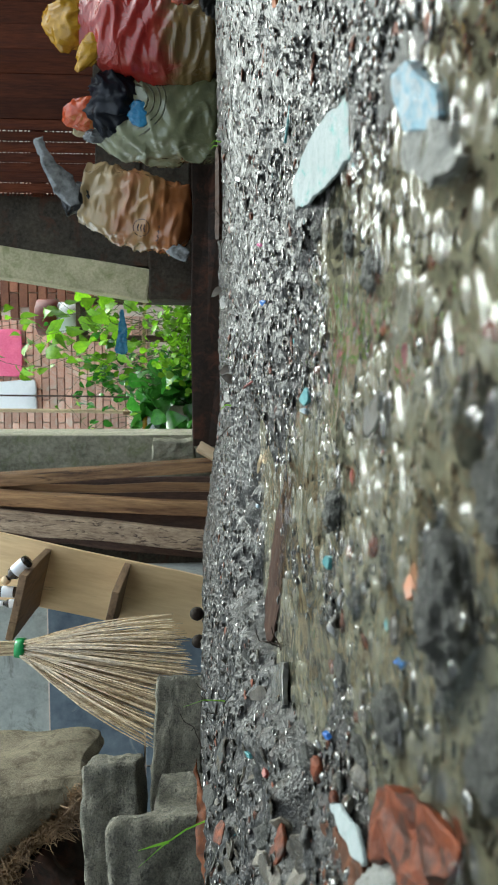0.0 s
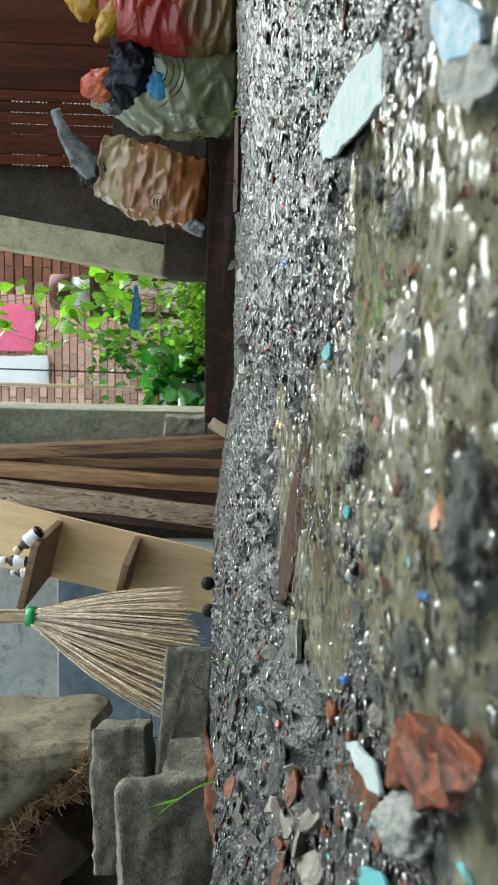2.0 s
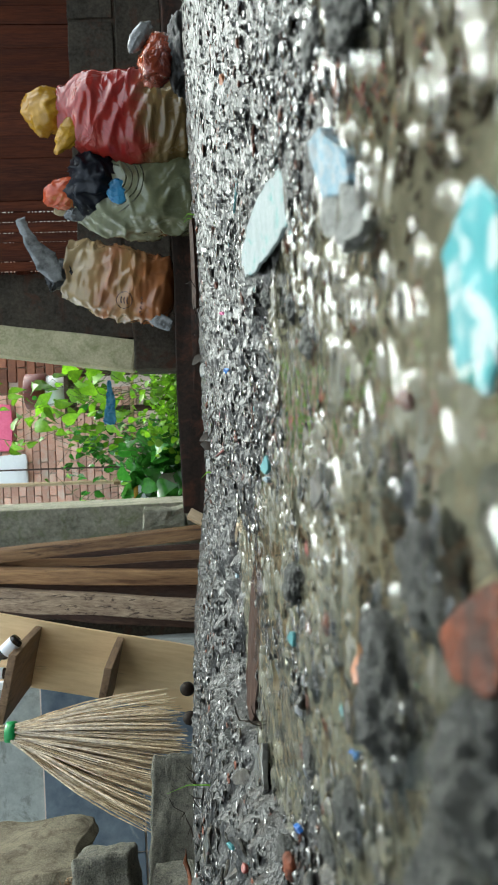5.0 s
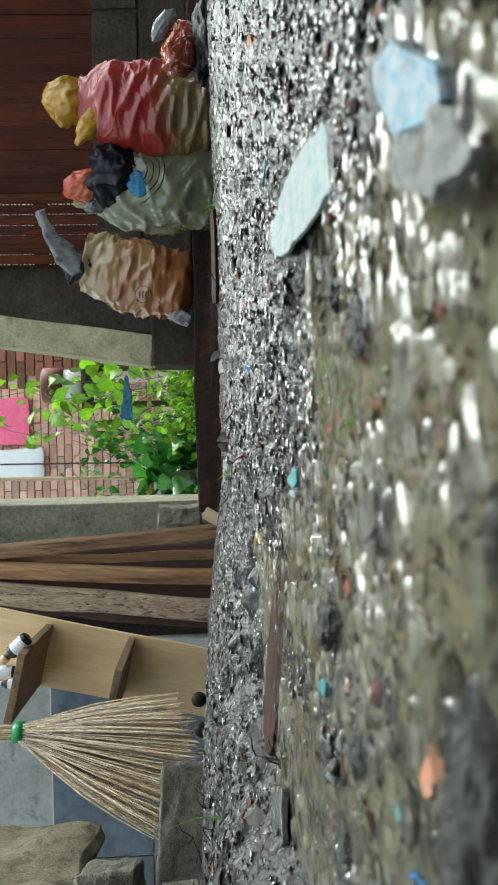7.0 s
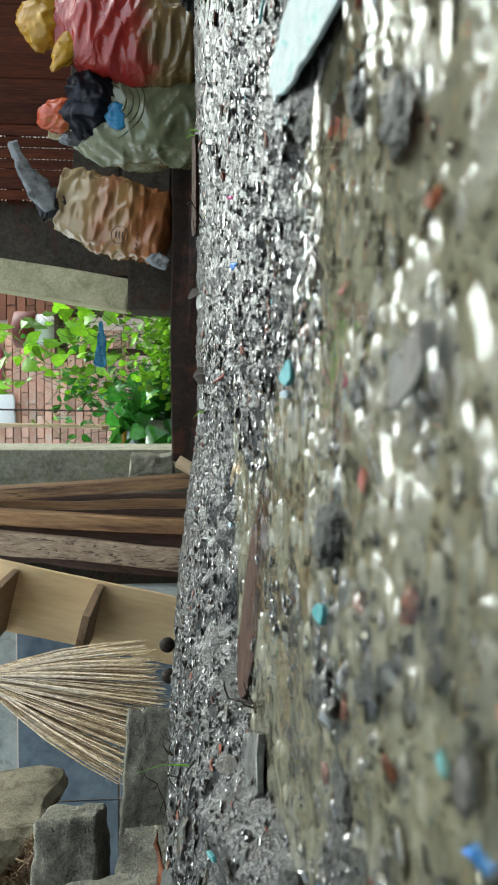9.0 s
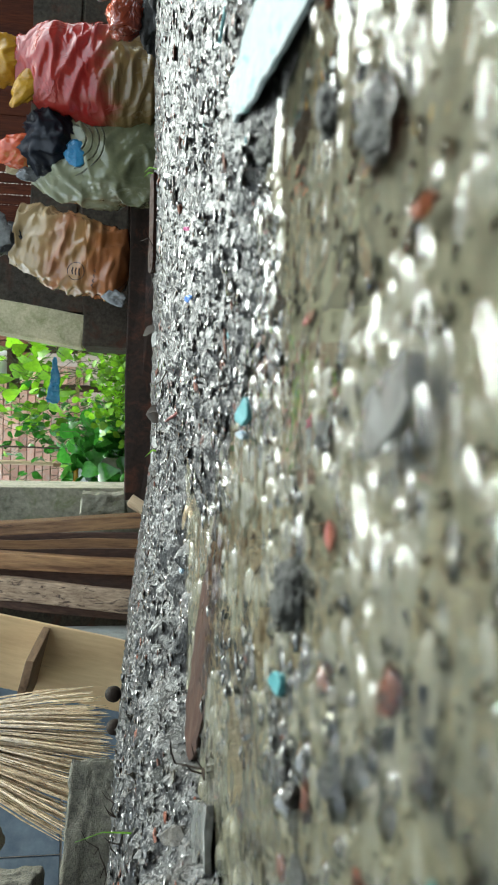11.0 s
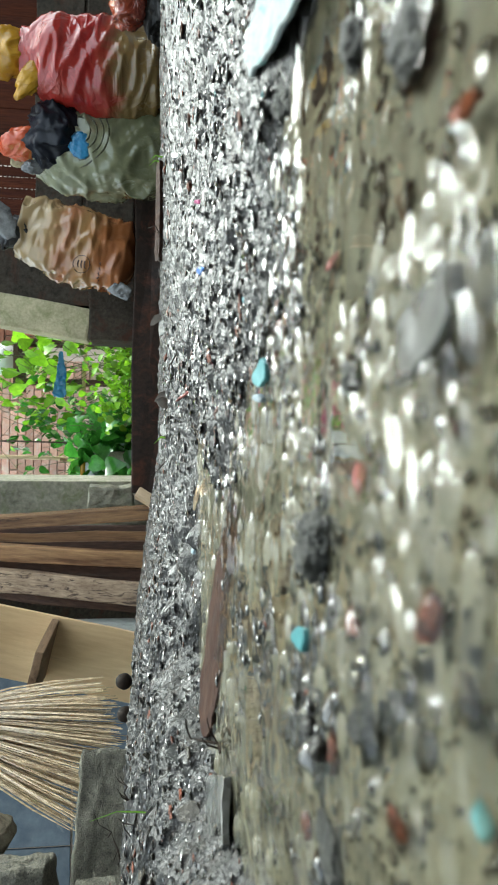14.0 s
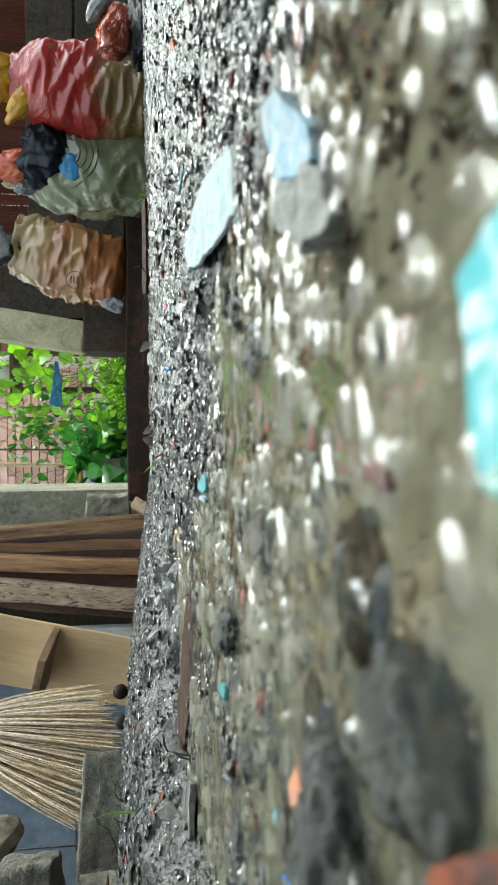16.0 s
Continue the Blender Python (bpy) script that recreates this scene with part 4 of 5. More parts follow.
def surface_of(sack_ob):
    """The body of a sack as a tree to lay marks on."""
    me = [c for c in sack_ob.children if c.name.startswith("sack_body")][0].data
    return BVHTree.FromPolygons([v.co[:] for v in me.vertices], [p_.vertices[:] for p_ in me.polygons])


def laid(tree, pts):
    """Points (x, z) laid on the side of a sack that faces the yard."""
    out = []
    for x_, z_ in pts:
        hit = tree.ray_cast(Vector((x_, -1, z_)), Vector((0, 1, 0)))[0]
        out.append(hit if hit is not None else (out[-1] + Vector((0.001, 0, 0.001)) if out else Vector((x_, -0.1, z_))))
    return out


b1 = thing("rubbish_sack", "stuffed red plastic sack knotted with yellow film", "sack", (1.09, 2.56, -0.035), 0, 2, 0, group="rubbish sacks")
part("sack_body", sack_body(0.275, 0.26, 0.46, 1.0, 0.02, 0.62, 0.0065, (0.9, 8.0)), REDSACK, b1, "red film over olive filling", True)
part("knot", film_knot(0.078, (1.0, 0.8, 0.95), 3.0, 0.26), YELLOW, b1, "crumpled yellow film knot", True, pose(0.025, -0.02, 0.50))
part("film_tail", film_knot(0.06, (1.35, 0.5, 0.62), 7.0, 0.3), YELLOW, b1, "yellow film tail", True, pose(-0.055, -0.06, 0.415, 0, 35, 0))
b2 = thing("rubbish_sack", "stuffed grey-green plastic sack with navy film top", "sack", (0.885, 2.66, -0.045), 0, 1, 0, group="rubbish sacks")
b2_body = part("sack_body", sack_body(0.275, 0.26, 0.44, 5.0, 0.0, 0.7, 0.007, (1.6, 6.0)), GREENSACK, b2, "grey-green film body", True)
part("navy_film", film_knot(0.085, (1.25, 0.75, 1.0), 2.0, 0.55, 1.9), NAVY, b2, "crumpled navy film", True, pose(0.035, -0.085, 0.37, 0, 10, 0))
part("orange_film", film_knot(0.064, (0.85, 0.6, 1.1), 5.0, 0.26, 1.6), ORANGERED, b2, "orange-red film top", True, pose(-0.01, -0.05, 0.475, 0, -28, 0))
part("blue_patch", film_knot(0.038, (1.1, 0.3, 0.9), 6.0, 0.18, 1.6), BLUEFILM, b2, "blue film patch", True, pose(-0.03, -0.125, 0.29))
part("white_flap", film_knot(0.03, (0.8, 0.4, 1.2), 9.0, 0.22, 1.6), CLEARFILM, b2, "pale film flap", True, pose(-0.085, -0.06, 0.44))
part("paper_flap", shard([(-0.03, 0.0), (0.03, 0.004), (0.034, 0.09), (-0.026, 0.085)], 0.003, 0.002, 4.0), POSTMOSS, b2, "stiff pale paper flap", False, pose(-0.055, -0.02, 0.43, 86, 6, 8))
b3 = thing("rubbish_sack", "stuffed tan printed sack tilted on the ledge", "sack", (0.60, 2.98, 0.075), 0, 11, 0, group="rubbish sacks")
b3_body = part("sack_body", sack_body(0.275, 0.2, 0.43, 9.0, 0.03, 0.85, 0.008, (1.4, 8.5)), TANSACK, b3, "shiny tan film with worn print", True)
b3_tree = surface_of(b3)
mark = [(-0.065 + 0.030 * math.cos(0.4 * k), 0.185 + 0.030 * math.sin(0.4 * k)) for k in range(16)]
part("print_ring", tube(laid(b3_tree, mark + mark[:1]), 0.0018, 4), BARK, b3_body, "worn dark print ring")
for k, dz in enumerate((-0.012, 0.0, 0.012)):
    part("print_bar", tube(laid(b3_tree, [(-0.078, 0.182 + dz), (-0.068, 0.186 + dz), (-0.054, 0.185 + dz)]), 0.003, 4), BARK, b3_body, "worn dark print mark")
for k in range(4):
    part("print_bar", tube(laid(b3_tree, [(-0.045 - 0.017 * k, 0.118), (-0.048 - 0.017 * k, 0.124), (-0.055 - 0.017 * k, 0.116)]), 0.0026, 4), BARK, b3_body, "worn dark print mark")
b2_tree = surface_of(b2)
# Wrinkles as thin arcs, coloured like the shade in a fold.
for k, rad in enumerate((0.055, 0.075, 0.095, 0.112)):
    arc = [(0.015 + rad * 0.95 * math.sin(u), 0.315 - rad * math.cos(u)) for u in [-1.35 + 0.18 * i for i in range(16)]]
    part("wrinkle", tube(laid(b2_tree, arc), [0.001] + [0.0028] * 14 + [0.001], 5), FOLDSHADE, b2_body, "curved wrinkle with its crease shade as colour", True)
film = part("milky_film", shard([(-0.125, -0.02), (-0.08, -0.05), (-0.02, -0.055), (0.04, -0.034), (0.10, -0.032), (0.15, -0.045), (0.15, -0.004), (0.08, 0.012), (0.0, 0.024), (-0.06, 0.028), (-0.11, 0.012)], 0.002, 0.0018, 3.0), CLEARFILM, b3, "torn milky film strip", True)
film.matrix_basis = b3.matrix_world.inverted() @ pose(0.74, 2.86, 0.575, 90, -33, 0)
part("black_film", film_knot(0.062, (1.1, 0.5, 0.8), 11.0, 0.5, 1.6), BLACK, b3, "black film in the neck", True, pose(0.0, -0.05, 0.44, 0, 30, 0))
part("foot_film", shard([(-0.03, 0), (0.02, 0.0), (0.03, 0.06), (-0.02, 0.09)], 0.003, 0.002, 5.0), CLEARFILM, b3, "torn pale film at the foot", True, pose(-0.13, -0.09, -0.005, 80, 10, 0))

w1 = thing("plastic_wrapper", "crumpled dark red plastic wrapper on the mud", "wrapper", (1.03, 2.02, 0.075), 0, 20, 15,
           bm=film_knot(0.066, (1.2, 0.7, 0.8), 4.0, 0.34, 2.0), material=REDWRAP, smooth=True)
thing("plastic_scrap", "crumpled white plastic scrap by the wrapper", "scrap", (1.09, 2.02, 0.125), 0, 35, 0,
      bm=film_knot(0.032, (1.5, 0.5, 0.7), 6.0, 0.2, 2.0), material=CLEARFILM, smooth=True)
thing("mud_clod", "dark wet clod of earth at the yard edge", "clod", (1.05, 2.02, 0.01), bm=lump(0.06, (1.9, 0.9, 0.75), 0.3, 1.8, 3.0, 5, 0.2), material=MUD, smooth=True)
WETSLAB = surface("smooth_wet_slate", (0.025, 0.025, 0.022), (0.10, 0.10, 0.092), 300, 60, (0.15, 0.35), 0.3, 0.0008, (0.03, 0.022, 0.014), spec=0.5, coat=0.6)
OLDLEAF = surface("dark_brown_dead_leaf", (0.014, 0.006, 0.003), (0.085, 0.03, 0.012), 160, 40, (0.5, 0.7), 0.6, 0.001, (0.03, 0.014, 0.008), (0.52, 0.6), spec=0.15)

WETPLANK = surface("wet_red_brown_wood", (0.006, 0.0025, 0.0015), (0.036, 0.013, 0.006), 120, 30, (0.6, 0.8), 0.5, 0.001, (0.04, 0.02, 0.012), (0.52, 0.6), stretch=(4, 0.6, 4), spec=0.15)

# ---------------------------------------------------------------- things lying in the mud
def lay_at(x, y, lift=0.0):
    """On the mud, or on the water's skin where the mud lies drowned."""
    skin = float(water_z(y)) - 0.0038 if abs(x) < 0.22 and y < 0.68 else -1.0
    return (x, y, max(gz(x, y), skin) + lift)


def flat(name, label, category, x, y, outline, thick, material, rx=0, ry=0, rz=0, lift=0.0, rough=0.0008, group="", z=None):
    return thing(name, label, category, lay_at(x, y, lift) if z is None else (x, y, z - thick), rx, ry, rz, bm=shard(outline, thick, rough, x * 50), material=material, group=group, smooth=category == "leaf")


flat("painted_chip", "large pale aqua painted plaster chip in mud", "chip", 0.0865, 0.300,
     [(0.0116, -0.0363), (0.001, -0.0415), (-0.009, -0.0425), (-0.0112, -0.0155), (-0.0118, 0.008), (-0.0103, 0.0400), (-0.003, 0.046), (0.0037, 0.0471), (0.0105, 0.028), (0.0148, 0.0065), (0.0145, -0.016)], 0.0016, CHIP, 6.4, 0, 0, z=-0.0065)
flat("painted_chip", "small sky-blue painted plaster chip in mud", "chip", 0.067, 0.1805, [(0.009, 0.0025), (-0.004, -0.0145), (-0.011, -0.0165), (-0.008, 0.0025), (0.004, 0.0175), (0.010, 0.0145)], 0.003, BLUECHIP, 1, -2, 0, z=-0.0092, rough=0.0016)
flat("stone", "flat pale grey stone beside the blue chip", "stone", 0.0515, 0.170, [(0.0125, 0.013), (0.0035, -0.007), (-0.0065, -0.021), (-0.0085, -0.018), (-0.0095, -0.006), (0.0005, 0.018), (0.0095, 0.023)], 0.005, PALEROCK, 1, 3, 0, z=-0.0102, rough=0.0022)
flat("plastic_sheet", "cyan and white plastic scrap flat in the puddle", "scrap", 0.0225, 0.1035, [(0.0125, -0.006), (0.009, 0.001), (0.006, 0.0065), (-0.001, 0.0055), (-0.011, 0.0025), (-0.015, -0.006), (-0.008, -0.013), (0.006, -0.013)], 0.0014, CYAN, 0, 0, 0, z=-0.0112)
flat("terracotta_shard", "wet orange terracotta shard in the mud", "shard", -0.104, 0.166, [(-0.003, 0.031), (0.0112, -0.001), (0.0155, -0.022), (0.0055, -0.018), (-0.0094, -0.0045), (-0.020, 0.030)], 0.005, TERRACOTTA, 4, 3, 0, z=-0.008, rough=0.0032)
flat("terracotta_shard", "rounded orange terracotta piece near the puddle", "shard", -0.0195, 0.102, [(-0.004, 0.010), (0.0035, 0.001), (0.006, -0.007), (0.0, -0.011), (-0.008, -0.006), (-0.0085, 0.006)], 0.009, TERRACOTTA, 4, 5, 0, z=-0.010)
flat("painted_chip", "narrow teal painted chip beside terracotta", "chip", -0.135, 0.219, [(-0.0035, 0.024), (0.0025, 0.012), (0.0065, -0.006), (0.0015, -0.0165), (-0.0035, -0.004)], 0.0015, CHIP, 4, 8, 0, z=-0.0040)
flat("painted_chip", "dull teal painted chip at the bank foot", "chip", -0.155, 0.193, [(-0.004, 0.0163), (0.008, -0.0047), (0.004, -0.0157), (-0.008, 0.0023)], 0.0015, TEAL, 4, 8, 0, z=-0.002)
flat("brick_shard", "dark red brick shard on the bank", "shard", -0.154, 0.235, [(-0.006, 0.038), (0.008, 0.005), (0.0208, -0.0296), (0.0119, -0.0375), (-0.008, -0.006), (-0.0226, 0.0255)], 0.003, OLDLEAF, 3, 4, 0, z=-0.003, rough=0.002)
thing("stone", "long pale grey stone by the terracotta", "stone", (-0.133, 0.1885, -0.011), 0, 0, 118, bm=lump(0.0125, (1.9, 0.75, 0.7), 0.2, 1.4, 8.0, 5, 0.4), material=PALEROCK, smooth=True)
flat("stone_flake", "smooth grey stone flake in the puddle", "stone", -0.0095, 0.2255, [(0.0027, 0.0068), (0.0084, -0.0082), (0.0015, -0.0102), (-0.0058, 0.0014), (-0.0067, 0.0102)], 0.004, WETSLAB, 3, 0, 0, z=-0.0105)
flat("wood_sliver", "long red-brown wet wood sliver lying in the puddle", "wood", -0.115, 0.47, [(-0.012, -0.085), (0.014, -0.08), (0.024, 0.0), (0.018, 0.07), (0.0, 0.09), (-0.019, 0.04), (-0.021, -0.03)], 0.0016, WETPLANK, 2, -3, 52, z=-0.0066)
flat("wood_sliver", "flat grey-brown board scrap lying in the puddle edge", "wood", -0.190, 0.452, [(-0.012, -0.052), (0.016, -0.05), (0.018, 0.045), (0.004, 0.058), (-0.014, 0.046)], 0.003, WETSLAB, 1, 4, 28, z=-0.003)
flat("dead_leaf", "long glossy rust-brown dead leaf against the block", "leaf", -0.402, 0.615, [(-0.008, -0.06), (0.007, -0.055), (0.012, -0.01), (0.008, 0.05), (0.0, 0.085), (-0.010, 0.035), (-0.012, -0.02)], 0.0014, RUSTLEAF, 14, 50, -60, 0.002, 0.003)
flat("dead_leaf", "small yellow-brown dead leaf on the bank", "leaf", -0.284, 0.464, [(-0.006, -0.008), (0.006, -0.006), (0.008, 0.004), (0.0, 0.010), (-0.006, 0.004)], 0.0008, TERRACOTTA, 20, 20, 30, 0.006)
flat("stone_flake", "pale grey stone flake on the bank", "stone", -0.31, 0.555, [(-0.008, -0.009), (0.005, -0.01), (0.008, 0.003), (0.0, 0.011), (-0.007, 0.006)], 0.004, ROCK, 22, 24, 0, 0.004)
flat("stone_flake", "flat grey stone flake on the bank", "stone", -0.262, 0.52, [(-0.011, -0.009), (0.008, -0.011), (0.012, 0.003), (0.003, 0.011), (-0.01, 0.007)], 0.005, GRAVEL, 10, 10, 20, 0.002)

BITS = [
    ("teal plastic bit in the wet mud", TEAL, -0.005, 0.352, 0.008, 0.014),
    ("pale blue plastic bit in the mud", BLUECHIP, -0.012, 0.36, 0.003, 0.007),
    ("teal plastic sliver in the puddle", TEAL, -0.070, 0.298, 0.005, 0.008),
    ("teal plastic crumb by an orange bit", TEAL, -0.066, 0.207, 0.004, 0.004),
    ("orange plastic sliver standing in the puddle", ORANGE, -0.047, 0.182, 0.011, 0.006),
    ("bright blue plastic sliver", BLUE, -0.071, 0.193, 0.0025, 0.007),
    ("red plastic bead in the puddle", REDBIT, -0.031, 0.258, 0.0055, 0.0055),
    ("dark blue plastic crumb", BLUE, -0.128, 0.272, 0.003, 0.004),
    ("magenta plastic strip on the bank", MAGENTA, -0.151, 0.30, 0.002, 0.010),
    ("orange plastic crumb on the bank", ORANGE, -0.16, 0.29, 0.003, 0.005),
    ("white plastic scrap on the far mud", WHITEBIT, 0.18, 0.69, 0.004, 0.009),
    ("orange pebble on the mud", ORANGE, 0.206, 0.428, 0.006, 0.006),
    ("pale yellow plastic bit by a dark slot", WHITEBIT, 0.13, 0.40, 0.002, 0.006),
    ("red plastic sliver in the grit", REDBIT, 0.012, 0.28, 0.002, 0.008),
]
MORE_BITS = [
    ("pink plastic sliver in the grit", MAGENTA, 0.09, 0.50, 0.0025, 0.006),
    ("blue plastic crumb in the grit", BLUE, 0.05, 0.47, 0.003, 0.006),
    ("teal plastic crumb on the bank", TEAL, -0.21, 0.42, 0.003, 0.007),
    ("red plastic crumb on the bank", REDBIT, -0.19, 0.36, 0.003, 0.005),
    ("orange brick crumb on the bank", TERRACOTTA, -0.22, 0.31, 0.005, 0.008),
    ("red brick crumb in the grit", TERRACOTTA, 0.13, 0.60, 0.006, 0.008),
    ("teal plastic crumb in the near mud", TEAL, -0.12, 0.15, 0.004, 0.006),
    ("red brick crumb in the near mud", TERRACOTTA, -0.08, 0.235, 0.006, 0.006),
    ("red brick crumb by the grey stone", TERRACOTTA, 0.028, 0.172, 0.004, 0.005),
    ("red brick crumb in the mud", TERRACOTTA, 0.016, 0.215, 0.0035, 0.007),
    ("red brick sliver in the near puddle", TERRACOTTA, 0.0105, 0.134, 0.004, 0.005),
    ("orange brick sliver in the near puddle", TERRACOTTA, 0.0256, 0.1264, 0.005, 0.005),
    ("pale blue crumb on the far mud", BLUECHIP, -0.10, 0.62, 0.004, 0.008),
    ("red plastic strip on the far mud", REDBIT, 0.0, 0.60, 0.002, 0.012),
]
rb = random.Random(31)
for label, mat, x, y, rx_, ry_ in BITS + MORE_BITS:
    flat("plastic_bit", label, "fragment", x, y, ragged(rx_ * 0.5, ry_ * 0.6, 7, rb, 0.3), 0.002, mat, rb.uniform(0, 30), rb.uniform(-30, 30), rb.uniform(-20, 20), 0.0016, 0.0004, group="coloured fragments")

flat("plastic_sliver", "thin teal plastic sliver in a crack of the mud", "fragment", 0.125, 0.37, [(-0.012, -0.0006), (0.012, -0.0004), (0.012, 0.0005), (-0.012, 0.0007)], 0.0012, TEAL, 0, 8, 12, 0.0022, 0.0002)

# rocks near the puddle
rb = random.Random(41)
PUDDLE_STONES = [
    (-0.006, 0.103, -0.012, 0.0065, (1.0, 1.0, 0.85)),
    (-0.038, 0.106, -0.014, 0.0125, (1.2, 0.8, 0.9)),
    (-0.018, 0.128, -0.013, 0.0105, (1.1, 1.0, 0.8)),
    (-0.062, 0.122, -0.014, 0.0115, (1.1, 0.9, 0.8)),
    (-0.006, 0.150, -0.013, 0.009, (1.1, 1.0, 0.75)),
    (0.088, 0.155, -0.012, 0.01, (1.0, 1.0, 0.6)),
]
NEAR_STONES = [
    (-0.047, 0.157, -0.010, 0.0125, (1.45, 0.85, 1.0)),
    (-0.034, 0.176, -0.016, 0.007, (1.2, 0.9, 0.7)),
        (-0.09, 0.2, -0.012, 0.008, (1.0, 1.2, 0.8)),
    (0.105, 0.2, -0.012, 0.006, (1.2, 1.0, 0.5)),
    (-0.118, 0.235, -0.01, 0.005, (0.8, 1.5, 0.7)),
    (0.035, 0.235, -0.012, 0.007, (1.1, 1.0, 0.8)),
    (0.13, 0.25, -0.009, 0.006, (1.2, 1.0, 0.45)),
    (-0.072, 0.252, -0.011, 0.006, (1.0, 1.0, 0.8)),
]
BANK_STONES = [
    (0.05, 0.265, -0.012, 0.005, (1.2, 0.9, 0.7)),
    (-0.012, 0.265, -0.013, 0.005, (1.0, 1.2, 0.7)),
    (-0.105, 0.272, -0.01, 0.005, (0.7, 1.7, 0.6)),
    (-0.046, 0.285, -0.011, 0.006, (1.2, 1.0, 0.7)),
    (0.058, 0.298, -0.012, 0.006, (1.0, 1.5, 0.6)),
    (-0.165, 0.325, 0.006, 0.006, (1.0, 1.3, 0.7)),
    (0.066, 0.33, -0.011, 0.005, (1.0, 1.1, 0.7)),
    (0.165, 0.33, -0.007, 0.006, (1.0, 1.1, 0.4)),
    (-0.32, 0.62, 0.03, 0.01, (1.0, 1.0, 0.7)),
]
for x, y, z, r, sq in PUDDLE_STONES + NEAR_STONES + BANK_STONES:
    thing("stone", "rough wet grey stone lying in the mud", "stone", (x, y, min(z, gz(x, y) + 0.3 * r)), rb.uniform(0, 20), rb.uniform(0, 20), rb.uniform(-30, 30), group="stones in the mud",
          bm=lump(r, sq, 0.28, 1.5, rb.uniform(0, 50), 5, 0.3), material=PALEROCK if (x, y) == (-0.006, 0.103) else ROCK, smooth=True)

# flakes and small stones, each on one of a few shared meshes
rb = random.Random(77)
flake_meshes, stone_meshes = [], []
for k in range(9):
    bm = shard(ragged(0.008, 0.013, 7, rb, 0.35), rb.uniform(0.0016, 0.0035), 0.0007, k * 3.0, 0.0004)
    me = bpy.data.meshes.new("stone_flake")
    bm.to_mesh(me)
    bm.free()
    me.materials.append((SLATE, SLATE, ROCK, SLATE, TERRACOTTA, SLATE, SLATE, SLATE, MUD)[k])
    flake_meshes.append(me)
for k in range(8):
    bm = lump(0.005, (1.0, rb.uniform(1.0, 1.6), rb.uniform(0.55, 0.8)), 0.25, 1.5, k * 7.0, 3, 0.3)
    for f in bm.faces:
        f.smooth = True
    me = bpy.data.meshes.new("stone")
    bm.to_mesh(me)
    bm.free()
    me.materials.append((SLATE, SLATE, WETGRIT, SLATE, ROCK, TERRACOTTA, WETGRIT, WETGRIT)[k])
    stone_meshes.append(me)
for k in range(150):
    y = rb.uniform(0.24, 0.72)
    x = -rb.uniform(0.13 + 0.1 * y, 0.16 + 0.42 * y)
    s = rb.uniform(0.25, 0.9) * (1 - 0.45 * min(1, max(0, (y - 0.35) / 0.2)))
    fl = new("stone_flake", flake_meshes[rb.randrange(9)])
    fl.matrix_world = pose(x, y, gz(x, y) + 0.0005, rb.gauss(0, 24), rb.gauss(8, 24), rb.uniform(0, 360)) @ Matrix.Scale(s, 4)
    tagged(fl, "dark wet broken stone flake on the mud bank", "stone", "stone flakes on the bank")
for k in range(120):
    y = rb.uniform(0.115, 0.34)
    x = rb.uniform(-0.16, -0.045) - 0.08 * (y - 0.2)
    s = rb.uniform(0.25, 0.75)
    st_ = new("stone", stone_meshes[rb.randrange(8)])
    st_.matrix_world = pose(x, y, max(gz(x, y), -0.0145) + 0.0012 * s, rb.gauss(0, 15), rb.gauss(0, 15), rb.uniform(0, 360)) @ Matrix.Scale(s, 4)
    tagged(st_, "small wet stone at the puddle edge", "stone", "small stones by the puddle")
for x, y, sx, sy in ((0.13, 1.25, 0.012, 0.02), (-0.045, 1.35, 0.016, 0.025), (-0.02, 1.1, 0.008, 0.02)):
    flat("stone_flake", "smooth pale flat stone at the mud's far edge", "stone", x, y, ragged(sx, sy, 8, rb, 0.2), 0.007, PALEROCK, 14, 0, 0, 0.0)
flat("wood_sliver", "thin brown plank lying on the mud edge", "wood", 0.32, 1.33, [(-0.08, -0.012), (0.08, -0.008), (0.085, 0.006), (-0.075, 0.01)], 0.006, WETPLANK, 20, 0, 3, 0.004)

# seeds, leaves, straw, grass, twigs
for x, y in ((-0.357, 1.035), (-0.318, 1.035)):
    thing("seed_pod", "dark brown round seed pod on the bank", "seed pod", lay_at(x, y, 0.008), 70, 0, 20, bm=lathe([(0.001, -0.003), (0.007, -0.002), (0.0095, 0.004), (0.0088, 0.010), (0.006, 0.0135), (0.001, 0.0145)]), material=DEADLEAF, smooth=True, group="seed pods")
for x, y, h, w, tilt, turn in ((0.172, 1.42, 0.035, 0.02, 62, 20), (0.005, 0.86, 0.022, 0.012, 70, -10), (0.02, 1.0, 0.02, 0.014, 75, 30)):
    thing("dead_leaf", "curled dark dead leaf standing in the mud", "leaf", lay_at(x, y, -0.003), tilt, 0, turn, bm=leaf_blade(h, w, 0.5, False), material=DEADLEAF, smooth=True, group="dead leaves")
bm = bmesh.new()
for k in range(7):
    tube_into(bm, [(-0.03 - 0.002 * k, 0.0 + 0.0012 * k, 0.004), (0.0, 0.001 * k, 0.0035), (0.032 - 0.003 * k, -0.0008 * k, 0.002)], [0.0011, 0.001, 0.0006], 5)
thing("dry_straw", "flat bundle of dry brown straw on the mud", "straw", lay_at(-0.062, 0.60, 0.001), 0, 0, -68, bm=bm, material=STRAW)


